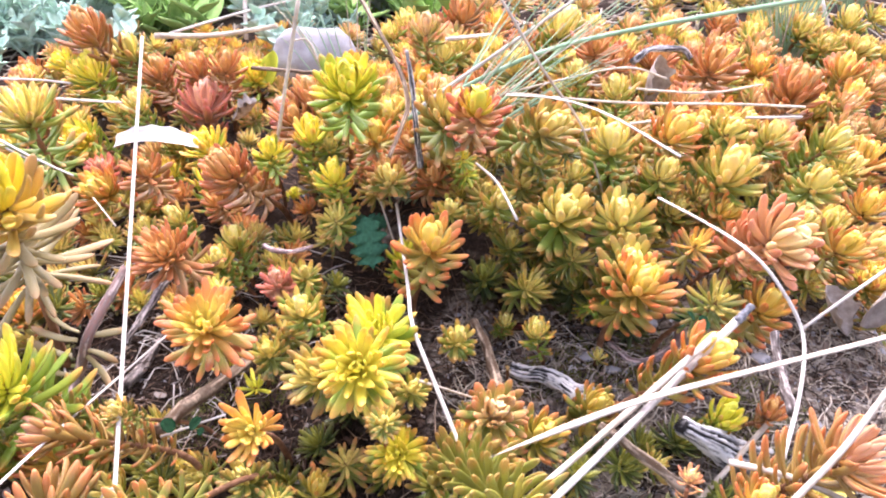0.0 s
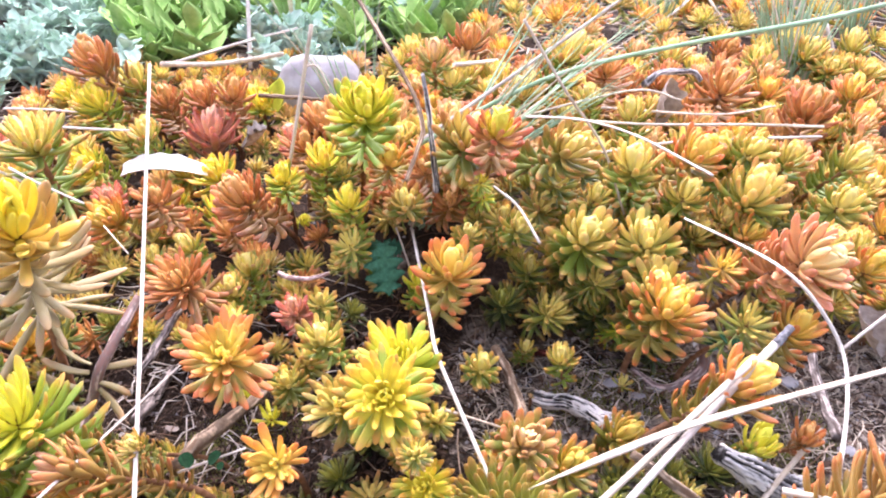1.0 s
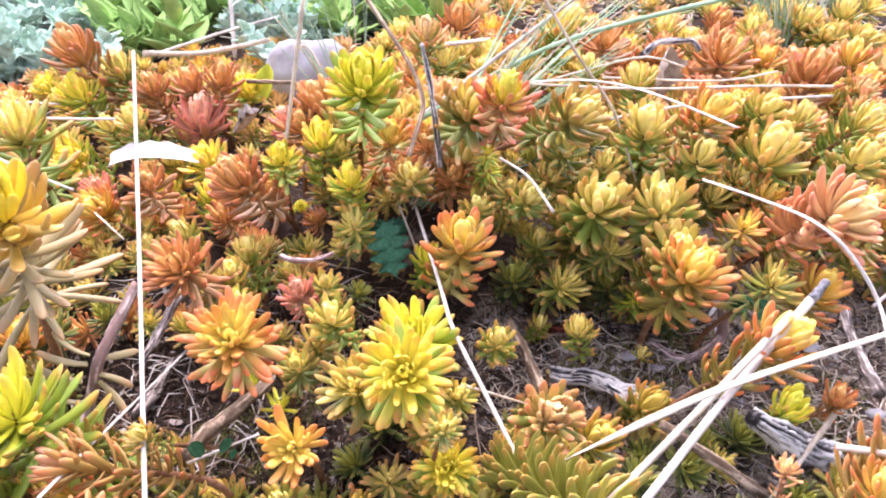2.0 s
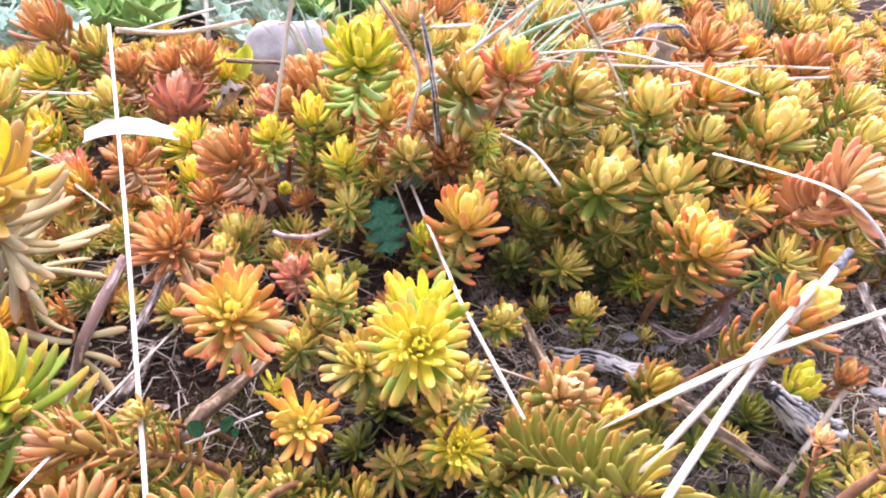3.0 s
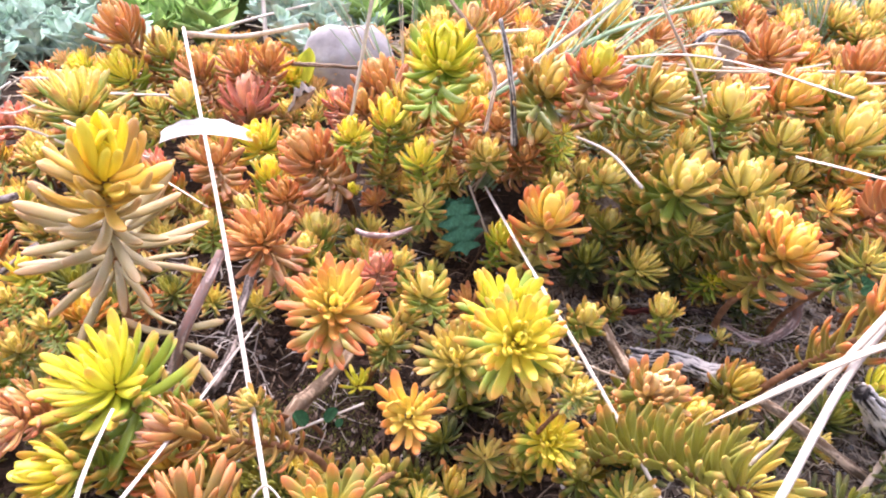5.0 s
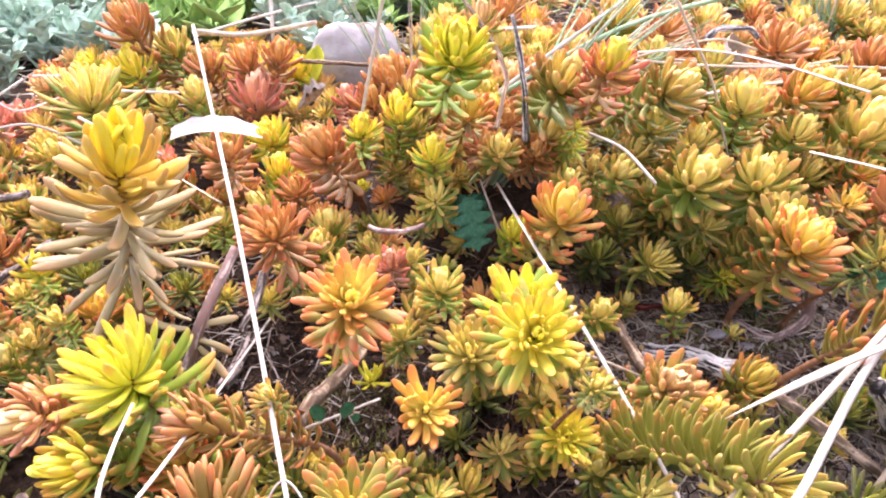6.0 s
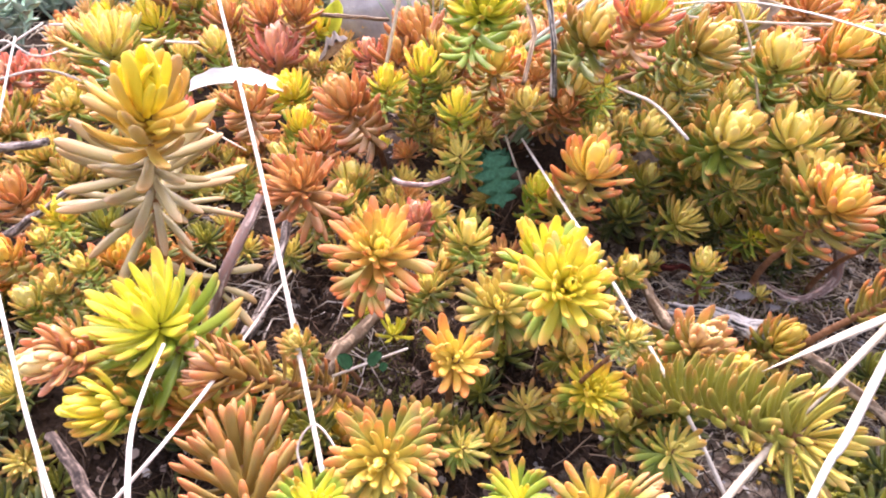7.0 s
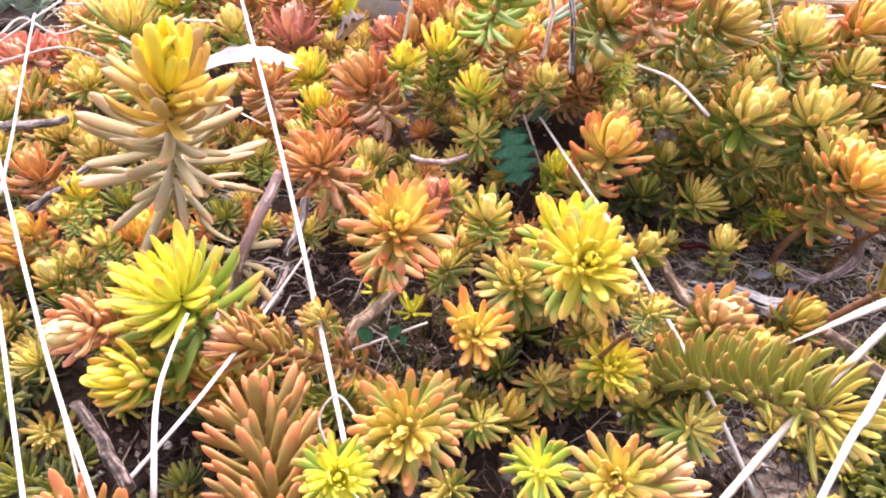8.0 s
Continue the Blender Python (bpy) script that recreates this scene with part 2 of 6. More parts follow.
def height(x, y):
    """The ground: rises gently away from the front, with a hump below the cushion."""
    far = max(0.0, y - 0.5)
    z = -0.004 + 0.15 * (max(-0.05, min(y, 0.5)) - 0.19) + 0.045 * far / (1 + 0.6 * far)
    z += 0.016 * math.exp(-((x - 0.07) / 0.09) ** 2 - ((y - 0.275) / 0.035) ** 2)
    z += 0.010 * math.exp(-((x + 0.01) / 0.05) ** 2 - ((y - 0.285) / 0.03) ** 2)
    z -= 0.010 * math.exp(-((x - 0.0) / 0.06) ** 2 - ((y - 0.12) / 0.03) ** 2)
    if far < 0.6:
        z += 0.0035 * noise.noise((x * 28, y * 28, 0.3)) + 0.0016 * noise.noise((x * 90, y * 90, 2.1))
    return z


def build_ground():
    def axis_steps(lo, hi, fine, far):
        n = int((hi - lo) / fine)
        inner = [lo + (hi - lo) * i / n for i in range(n + 1)]
        out, gap, v = [], fine, hi
        while v < far:
            gap *= 1.5
            v += gap
            out.append(v)
        back, gap, v = [], fine, lo
        while v > -far:
            gap *= 1.5
            v -= gap
            back.append(v)
        return back[::-1] + inner + out
    xs, ys = axis_steps(-0.32, 0.36, 0.004, 60), axis_steps(0.02, 0.64, 0.004, 60)
    verts = [(x, y, height(x, y)) for y in ys for x in xs]
    w = len(xs)
    faces = [(j * w + i, j * w + i + 1, j * w + w + i + 1, j * w + w + i) for j in range(len(ys) - 1) for i in range(w - 1)]
    tagged(new("ground", mesh_from("ground", verts, faces, SOIL)), "dark crumbly soil with pale sandy patches", "ground", kind="structure")


build_ground()


# ---- stonecrop ----
def leaf_shape(bend, thick, sides, rings, plump=1.0, blunt=0.5):
    """One fleshy leaf, 1 long, along +y, with its flatter upper face to +z; bend: how far it curls up."""
    verts, along = [], []
    y0, z0, last = 0.0, 0.0, 0.0
    for i in range(rings):
        t = 1 - (1 - i / (rings - 1)) ** 1.55
        step = t - last
        last = t
        w = thick * (0.62 + 0.38 * math.sin(math.pi * min(t / 0.66, 1) / 2) ** 1.3)
        if t > 0.72:
            u = (t - 0.72) / 0.28
            w *= max(0.09, max(0.0, 1 - u ** 2.3) ** blunt)
        lean = bend * 1.5 * t
        if i:
            y0 += math.cos(lean) * step
            z0 += math.sin(lean) * step
        for k in range(sides):
            a = 2 * math.pi * k / sides
            h = math.sin(a) * w * plump * (0.42 if math.sin(a) > 0 else 0.85)
            verts.append((math.cos(a) * w, y0 - h * math.sin(lean), z0 + h * math.cos(lean)))
            along.append(t)
    faces = []
    for i in range(rings - 1):
        for k in range(sides):
            a, b = i * sides + k, i * sides + (k + 1) % sides
            faces.append((b, a, a + sides, b + sides))
    faces.append(tuple(range(len(verts) - sides, len(verts)))[::-1])
    return verts, faces, along


LEAF_MESHES = {}
AGES = 7
VARIANTS = 4


def leaf_form(age, variant, sides, rings):
    """Young leaves are broad and stand close round the heart, older ones slimmer and curved upwards.
    The upper half of the variants is slim and nearly straight, for wide open heads."""
    a = age / (AGES - 1)
    r = random.Random(variant * 31 + age)
    young = max(0.0, 1 - a * 2.6)
    if variant < VARIANTS:
        bend = 0.56 - 0.06 * a - 0.34 * young + r.uniform(-0.16, 0.14)
        thick = (0.104 + 0.122 * young - 0.016 * max(0.0, a - 0.6)) * r.uniform(0.88, 1.12)
    else:
        bend = 0.30 + 0.10 * young + r.uniform(-0.20, 0.18)
        thick = (0.088 + 0.022 * young) * r.uniform(0.88, 1.14)
    verts, faces, along = leaf_shape(bend, thick, sides, rings, 0.80 - 0.32 * young, 0.52)
    sway, roll = r.uniform(-0.11, 0.11), r.uniform(-0.25, 0.25)
    return [(x + sway * y * y, y, z + roll * x * y) for x, y, z in verts], faces, along, a


def leaf_data(tone, age, variant):
    key = (tone, age, variant)
    if key not in LEAF_MESHES:
        verts, faces, along, a = leaf_form(age, variant, 8, 9)
        me = mesh_from("leaf", verts, faces, TONES[tone])
        me.attributes.new("age", "FLOAT", "POINT").data.foreach_set("value", [a] * len(verts))
        me.attributes.new("along", "FLOAT", "POINT").data.foreach_set("value", along)
        LEAF_MESHES[key] = me
    return LEAF_MESHES[key]


FORMS = {(age, v): leaf_form(age, v, 6, 6) for age in range(AGES) for v in range(2 * VARIANTS)}


def joined_leaves(placed):
    """Many leaves as one mesh; placed: tone, pose, age, variant."""
    vs, fs, ages, alongs, slots = [], [], [], [], []
    tones = sorted({p[0] for p in placed})
    for tone, m, age, variant in placed:
        verts, faces, along, a = FORMS[age, variant]
        n = len(vs)
        vs += [m @ Vector(v) for v in verts]
        fs += [tuple(n + i for i in f) for f in faces]
        ages += [a] * len(verts)
        alongs += along
        slots += [tones.index(tone)] * len(faces)
    me = mesh_from("leaves", vs, fs, TONES[tones[0]])
    for tone in tones[1:]:
        me.materials.append(TONES[tone])
    me.polygons.foreach_set("material_index", slots)
    me.attributes.new("age", "FLOAT", "POINT").data.foreach_set("value", ages)
    me.attributes.new("along", "FLOAT", "POINT").data.foreach_set("value", alongs)
    return me


def arc(p0, p1, p2, p3, n=24):
    """Points of a Bezier curve and their distances along it."""
    pts = []
    for i in range(n + 1):
        t = i / n
        pts.append(p0 * (1 - t) ** 3 + p1 * (3 * t * (1 - t) ** 2) + p2 * (3 * t * t * (1 - t)) + p3 * t ** 3)
    run = [0.0]
    for a, b in zip(pts, pts[1:]):
        run.append(run[-1] + (b - a).length)
    return pts, run


def along_arc(pts, run, d):
    """The place d along the curve, and the way towards its start."""
    i = 0
    while i < len(run) - 2 and run[i + 1] < d:
        i += 1
    f = (d - run[i]) / max(1e-9, run[i + 1] - run[i])
    return pts[i].lerp(pts[i + 1], f), (pts[i] - pts[i + 1]).normalized()


def spine_of(tip, axis, radius, base):
    """A creeping stem: it leaves the soil at base and bends up into the head."""
    reach = (tip - base).length
    knee = min(reach * 0.5, radius * 1.6)
    return arc(tip, tip - axis * knee, base + Vector((0, 0, reach * 0.22)) + (tip - base) * 0.12, base)


def leaf_poses(spine, axis, radius, length, r, spread, count, droop, bud=1.0, flare=1.0, rise=0.0, inner=12, ring=46, star=False, turning=0.78, narrow=1.0):
    """Where the leaves of a shoot sit: a closed bud, an open ring, then the leafy stem."""
    pts, run = spine
    way, side, up = frame_of(axis)
    start, star = r.uniform(0, 6.28), star or spread > 1.05
    out = []
    for i in range(count):
        turn = start + i * 2.39996 + r.uniform(-0.2, 0.2)
        p = 0.0
        out_by = 0.05
        if i < inner:
            q = i / inner
            open_deg, size = 3 + 17 * q, radius * bud * (0.60 + 0.17 * q)
            back, age = radius * (0.46 + 0.10 * q), 0.26 * q
            out_by = 0.02 + 0.10 * q
            if star:
                open_deg, size, age = 6 + 34 * q, radius * bud * (0.38 + 0.30 * q), 0.30 * q
        elif i < ring:
            q = (i - inner) / (ring - inner)
            open_deg, size = 40 + 46 * q * spread, radius * (0.78 + 0.24 * q ** 0.8)
            back, age = radius * (0.56 + 0.34 * q), 0.31 + 0.47 * q
            out_by = 0.09
            if star:
                open_deg, size = 38 + 46 * q * spread, radius * (0.72 + 0.28 * q ** 0.7)
        else:
            p = (i - ring) / max(1, count - ring)
            open_deg, size = 72 * spread + 12 * min(1, p * 2) + droop * p, radius * (1.03 - 0.20 * p) * (1 + (flare - 1) * p)
            back, age = radius * 0.90 + max(0.25 * radius, length - radius * 0.90) * p, turning + (1 - turning) * min(1, p * 1.6)
            if r.random() < 0.05:
                continue
        slim = narrow * (1 + (flare - 1) * p) ** -1.25
        loose = 15 if star else 9
        size *= r.uniform(0.78 if star else 0.86, 1.1)
        o = radians(min(112 + droop, open_deg) + r.uniform(-loose, loose))
        at, here = along_arc(pts, run, min(back, run[-1] * 0.97))
        out_dir = side * math.cos(turn) + up * math.sin(turn)
        away = (out_dir - here * out_dir.dot(here)).normalized()
        y_axis = here * math.cos(o) + away * math.sin(o)
        z_axis = (here * math.sin(o) - away * math.cos(o)).normalized()
        if droop and p:
            y_axis = (y_axis + Vector((0, 0, -0.010 * droop)) * p).normalized()
            if p > 0.85:
                z_axis = -z_axis
        if rise and p:
            y_axis = (y_axis + Vector((0, 0, rise))).normalized()
        x_axis = y_axis.cross(z_axis).normalized()
        z_axis = x_axis.cross(y_axis)
        m = Matrix(((*x_axis, 0), (*y_axis, 0), (*z_axis, 0), (0, 0, 0, 1))).transposed()
        m = Matrix.Translation(at + away * radius * out_by) @ m @ Matrix.Scale(size, 4) @ Matrix.Diagonal((slim * r.uniform(0.86, 1.14), 1, slim * r.uniform(0.9, 1.1), 1))
        out.append((m, min(AGES - 1, int(age * AGES)), r.randrange(VARIANTS) + VARIANTS * star))
    return out


SHOOTS = []


def root_of(tip, axis, radius, r):
    """Where the shoot leaves the soil: the stems creep, so the foot lies some way behind the head."""
    neck = tip - axis * radius * 1.2
    drop = max(0.0, neck.z - height(neck.x, neck.y))
    x, y = neck.x + drop * r.uniform(-0.35, 0.35), neck.y + drop * r.uniform(0.6, 1.2)
    base = Vector((x, y, height(x, y) - 0.001))
    return base if base.z < neck.z - 0.002 else neck - axis * radius * 0.5


def shoot(tip, axis, radius, length, tone, spread=1.0, single=True, count=None, droop=0.0, bud=1.0, flare=1.0, rise=0.0, foot=None, label="", inner=12, ring=46, star=False, turning=0.78, narrow=1.0):
    """A stonecrop shoot: its leafy head at tip, along axis, then a creeping stem to the soil."""
    seed = len(SHOOTS)
    r = random.Random(seed * 17 + 5)
    tip, axis = Vector(tip), Vector(axis).normalized()
    SHOOTS.append((tip.x, tip.y, radius))
    base = Vector(foot) if foot else root_of(tip, axis, radius, r)
    root = thing("stonecrop_shoot", base, label or WORDS[tone], "succulent", "stonecrop shoots")
    spine = spine_of(tip - base, axis, radius, Vector((0, 0, -0.001)))
    length = max(length, min(3.0 * radius, spine[1][-1] * 0.9))
    thick = max(0.0006, radius * 0.085)
    line = [along_arc(*spine, radius * 0.5 + (spine[1][-1] - radius * 0.5) * i / 12)[0] for i in range(13)]
    verts, faces = tube(line, [thick * (0.7 + 0.5 * i / 12) for i in range(13)], 7, 0.12, seed=seed)
    part("stem", mesh_from("stem", verts, faces, STEM), root)
    if spread > 1.05 and inner == 12 and ring == 46:
        inner, ring = 18, 74
    if count is None:
        count = int(ring + 15 * min(3.0, max(0.3, length / radius - 0.8)))
    placed = leaf_poses(spine, axis, radius, length, r, spread, count, droop, bud, flare, rise, inner, ring, star, turning, narrow)
    if single:
        for m, age, variant in placed:
            part("leaf", leaf_data(tone, age, variant), root, "", m)
    else:
        tagged(part("leaves", joined_leaves([(tone, *p) for p in placed]), root), kind="stuff")
    return root


# ---- straws, twigs and stems ----
def strand(name, points, r0, r1, mat, label, category, group="", flat=1.0, rough=0.0, sides=6, steps=6, parent=None, point=0.0):
    """A straw, blade, twig or stem through the points, from the thick end to the thin one."""
    pts = [Vector(p) for p in points]
    base = pts[0].copy()
    path = smooth_path([p - base for p in pts], steps)
    n = len(path) - 1
    radii = [r0 + (r1 - r0) * i / n for i in range(n + 1)]
    if point:
        radii = [q * min(1.0, 0.06 + (1 - i / n) / point) for i, q in enumerate(radii)]
    verts, faces = tube(path, radii, sides, rough, flat, seed=len(points) + int(abs(base.x) * 1e5))
    ob = new(name, mesh_from(name, verts, faces, mat))
    if parent:
        ob.parent, ob.location = parent, base - parent.location
        return tagged(ob, label)
    ob.location = base
    return tagged(ob, label, category, group)


def woody(name, points, r0, r1, mat, label, category, group="", ridge=0.22, wobble=0.12):
    """A twig, stem or branch with ridged bark, knots and a slightly wandering line."""
    pts = [Vector(p) for p in points]
    base = pts[0].copy()
    flaky = ridge > 0.3
    path = smooth_path([p - base for p in pts], 40 if flaky else 14)
    n, sides, off = len(path) - 1, 44 if flaky else 18, base * 300
    verts, faces, ridges = [], [], []
    side = None
    for i, p in enumerate(path):
        way = (path[min(i + 1, n)] - path[max(i - 1, 0)]).normalized()
        if side is None:
            side = frame_of(way)[1]
        side = (side - way * side.dot(way)).normalized()
        up = side.cross(way)
        run = i / n
        rad = r0 + (r1 - r0) * run
        rad *= 1 + 0.18 * noise.noise(Vector((run * 6, 0, 0)) + off) + 0.20 * max(0.0, noise.noise(Vector((run * 11, 5, 0)) + off)) ** 2
        shift = (side * noise.noise(Vector((run * 4, 9, 1)) + off) + up * noise.noise(Vector((run * 4, 2, 7)) + off)) * rad * wobble * 4
        for k in range(sides):
            a = 2 * math.pi * k / sides
            h = noise.noise(Vector((math.cos(a) * 2.6, math.sin(a) * 2.6, run * 5)) + off) + 0.5 * noise.noise(Vector((math.cos(a) * 6, math.sin(a) * 6, run * 16)) + off)
            if flaky:
                split = abs(noise.noise(Vector((math.cos(a) * 3.4, math.sin(a) * 3.4, run * 3.5 + 0.6 * noise.noise(Vector((a, run * 9, 3))))) + off))
                h = 0.95 - 3.6 * split + 0.4 * noise.noise(Vector((math.cos(a) * 9, math.sin(a) * 9, run * 24)) + off)
                h = max(-1.0, min(0.8, h))
            verts.append(p + shift + (side * math.cos(a) + up * math.sin(a)) * rad * (1 + ridge * h))
            ridges.append(0.5 + 0.5 * h)
    for i in range(n):
        for k in range(sides):
            a, b = i * sides + k, i * sides + (k + 1) % sides
            faces.append((a, b, b + sides, a + sides))
    faces += [tuple(range(sides))[::-1], tuple(range(len(verts) - sides, len(verts)))]
    me = mesh_from(name, verts, faces, mat)
    me.attributes.new("ridge", "FLOAT", "POINT").data.foreach_set("value", ridges)
    ob = new(name, me)
    ob.location = base
    return tagged(ob, label, category, group)


shoot((-0.1070, 0.1690, 0.0785), (0.2767, -0.40, 0.8701), 0.0146, 0.0400, "tall", droop=13, count=88, bud=1.75, flare=1.9, inner=8, ring=24, spread=0.75, star=True, narrow=1.4, turning=0.50, foot=(-0.122, 0.2, 0.002))
shoot((-0.1105, 0.1460, 0.0425), (-0.3000, -0.1500, 0.9400), 0.0165, 0.0190, "lime", spread=1.15, count=122, inner=12, ring=62, foot=(-0.1, 0.165, -0.004), bud=1.0)
shoot((-0.0596, 0.1574, 0.0480), (0.0858, -0.4592, 0.8842), 0.0123, 0.0150, "orange", bud=1.0, spread=1.12)
shoot((-0.0385, 0.1764, 0.0406), (0.2626, 0.0970, 0.9600), 0.0085, 0.0154, "gold", bud=1.12, spread=0.86, inner=9, ring=28)
shoot((-0.0520, 0.2036, 0.0332), (-0.2279, 0.0945, 0.9691), 0.0070, 0.0128, "red", bud=1.12, spread=0.86, inner=9, ring=28)
shoot((-0.0203, 0.1428, 0.0437), (-0.0435, -0.7610, 0.6473), 0.0130, 0.0131, "lemon", bud=1.0, spread=1.12)
shoot((-0.0196, 0.1702, 0.0385), (-0.1128, -0.2830, 0.9525), 0.0142, 0.0166, "lime", bud=1.0, spread=1.12)
shoot((-0.0337, 0.1587, 0.0316), (-0.0744, -0.3822, 0.9211), 0.0106, 0.0145, "olive", bud=1.0, spread=1.12)
shoot((-0.0445, 0.1321, 0.0338), (0.0201, -0.7079, 0.7060), 0.0106, 0.0102, "orange", count=50, bud=0.75, spread=1.25)
shoot((0.0049, 0.1830, 0.0256), (0.2337, -0.0747, 0.9694), 0.0073, 0.0136, "gold", bud=1.12, spread=0.86, inner=9, ring=28)
shoot((-0.0124, 0.1253, 0.0432), (0.1541, -0.0971, 0.9833), 0.0044, 0.0084, "olive", inner=9, ring=28)
shoot((-0.0118, 0.1467, 0.0139), (-0.0311, -0.5962, 0.8022), 0.0088, 0.0124, "lemon", bud=1.0, spread=1.12)
shoot((-0.0257, 0.1527, 0.0069), (0.1253, -0.2668, 0.9556), 0.0073, 0.0108, "amber", bud=1.0, spread=1.12, inner=9, ring=28)
shoot((0.0143, 0.1530, 0.0237), (0.1094, -0.2489, 0.9308), 0.0102, 0.0140, "peach", bud=1.1, spread=0.95)
shoot((0.0455, 0.1697, 0.0112), (0.6399, -0.1498, 0.7537), 0.0092, 0.0260, "tipped", rise=0.5, bud=1.12, spread=0.86, ring=38)
shoot((0.0200, 0.1040, 0.0320), (0.50, -0.75, 0.42), 0.0142, 0.0640, "sprig", rise=1.1, bud=0.95, spread=1.04, star=True, narrow=0.8, count=140, inner=10, ring=34, foot=(0.000, 0.1570, -0.006))
shoot((-0.0593, 0.0984, 0.0389), (-0.0603, -0.5496, 0.8332), 0.0096, 0.0131, "tipped", bud=1.0, spread=1.12)
shoot((-0.0413, 0.1383, 0.0067), (0.2544, -0.2292, 0.9395), 0.0063, 0.0100, "gold", bud=1.0, spread=1.12, inner=9, ring=28)
shoot((0.0046, 0.1319, 0.0090), (0.3537, -0.4336, 0.8287), 0.0084, 0.0145, "gold", bud=1.0, spread=1.12, inner=9, ring=28)
shoot((-0.0375, 0.0949, 0.0325), (-0.0619, -0.5201, 0.8519), 0.0064, 0.0079, "lime", bud=1.0, spread=1.12, inner=9, ring=28)
shoot((-0.0283, 0.0894, 0.0364), (-0.3416, -0.5651, 0.7510), 0.0078, 0.0110, "tipped", bud=1.0, spread=1.12)
shoot((-0.0150, 0.0915, 0.0330), (0.93, -0.10, 0.16), 0.0095, 0.0190, "peach", bud=1.0, spread=0.45, star=True, inner=8, ring=30, count=46, foot=(-0.034, 0.100, 0.012), label="tan pink stonecrop shoot with closed leaves lying flat")
shoot((-0.0681, 0.0914, 0.0366), (0.0683, -0.5275, 0.8468), 0.0067, 0.0075, "lime", bud=1.0, spread=1.12)
shoot((-0.0985, 0.1396, 0.0285), (-0.85, 0.05, 0.50), 0.0094, 0.0360, "comb", rise=0.35, bud=1.15, spread=1.0, star=True, narrow=1.2, count=78, inner=10, ring=30, foot=(-0.0640, 0.1500, 0.0060))
shoot((-0.0890, 0.1270, 0.0270), (-0.30, 0.55, 0.70), 0.0122, 0.0520, "ranked", rise=0.22, bud=0.7, spread=1.04, star=True, count=190, inner=8, ring=26, foot=(-0.0770, 0.0820, 0.0100))
shoot((-0.1060, 0.0800, 0.0400), (-0.5, -0.2, 0.85), 0.0098, 0.0260, "comb", rise=0.3, bud=1.0, spread=1.0, star=True)
shoot((-0.1180, 0.1300, 0.0262), (-0.86, -0.22, 0.44), 0.0100, 0.0230, "lemon", bud=1.25, spread=0.62, inner=9, ring=30, rise=0.1)
shoot((-0.1262, 0.1338, 0.0338), (-0.66, -0.66, 0.35), 0.0090, 0.0170, "salmon", bud=1.3, spread=0.55, inner=14, ring=38)
shoot((-0.1411, 0.1639, 0.0313), (0.0, -0.10, 0.99), 0.0066, 0.0110, "gold", bud=1.3, spread=0.6, inner=9, ring=26)
shoot((-0.1459, 0.1870, 0.0359), (0.0931, 0.2301, 0.9687), 0.0051, 0.0100, "gold", bud=1.12, spread=0.86, inner=7, ring=22)
shoot((-0.1539, 0.1809, 0.0355), (-0.1547, 0.0617, 0.9860), 0.0081, 0.0125, "orange", bud=1.12, spread=0.86, inner=9, ring=28)
shoot((-0.1513, 0.2106, 0.0329), (0.1688, 0.1366, 0.9761), 0.0075, 0.0128, "lemon", bud=1.12, spread=0.86, inner=9, ring=28)
shoot((-0.1726, 0.2281, 0.0337), (-0.0003, -0.0245, 0.9997), 0.0111, 0.0154, "rust", inner=9, ring=28)
shoot((-0.0825, 0.1957, 0.0485), (-0.0093, -0.2866, 0.9580), 0.0114, 0.0149, "rust", bud=1.0, spread=1.12)
shoot((-0.0710, 0.2297, 0.0351), (-0.0659, 0.0961, 0.9932), 0.0089, 0.0158, "gold", bud=1.12, spread=0.86, inner=9, ring=28)
shoot((-0.0729, 0.2160, 0.0336), (0.1668, -0.0108, 0.9859), 0.0084, 0.0134, "gold", bud=1.12, spread=0.86, inner=9, ring=28)
shoot((-0.0370, 0.2342, 0.0404), (-0.0093, -0.2866, 0.9580), 0.0084, 0.0125, "gold", bud=1.0, spread=1.12, inner=9, ring=28)
shoot((-0.1081, 0.2477, 0.0299), (-0.1115, 0.2345, 0.9657), 0.0075, 0.0131, "gold", single=False, bud=1.12, spread=0.86, inner=7, ring=22)
shoot((-0.0941, 0.2383, 0.0381), (-0.5282, 0.0551, 0.8474), 0.0079, 0.0144, "gold", bud=1.12, spread=0.86, inner=9, ring=28)
shoot((-0.0909, 0.2749, 0.0388), (0.1123, 0.2562, 0.9601), 0.0090, 0.0163, "lemon", single=False, bud=1.12, spread=0.86, inner=9, ring=28)
shoot((-0.1019, 0.2402, 0.0557), (0.0022, -0.1163, 0.9932), 0.0101, 0.0158, "rust", single=False, inner=9, ring=28)
shoot((-0.0740, 0.2354, 0.0590), (-0.3309, -0.0006, 0.9437), 0.0127, 0.0241, "rust", bud=1.12, spread=0.86, ring=38)
shoot((-0.0587, 0.2457, 0.0604), (0.0159, 0.0923, 0.9956), 0.0086, 0.0161, "lemon", single=False, bud=1.12, spread=0.86, inner=9, ring=28)
shoot((-0.0479, 0.2600, 0.0628), (-0.1474, 0.0969, 0.9843), 0.0103, 0.0188, "lemon", single=False, bud=1.12, spread=0.86, inner=9, ring=28)
shoot((-0.0374, 0.2407, 0.0539), (0.0114, 0.0228, 0.9997), 0.0094, 0.0161, "lemon", single=False, bud=1.12, spread=0.86, inner=9, ring=28)
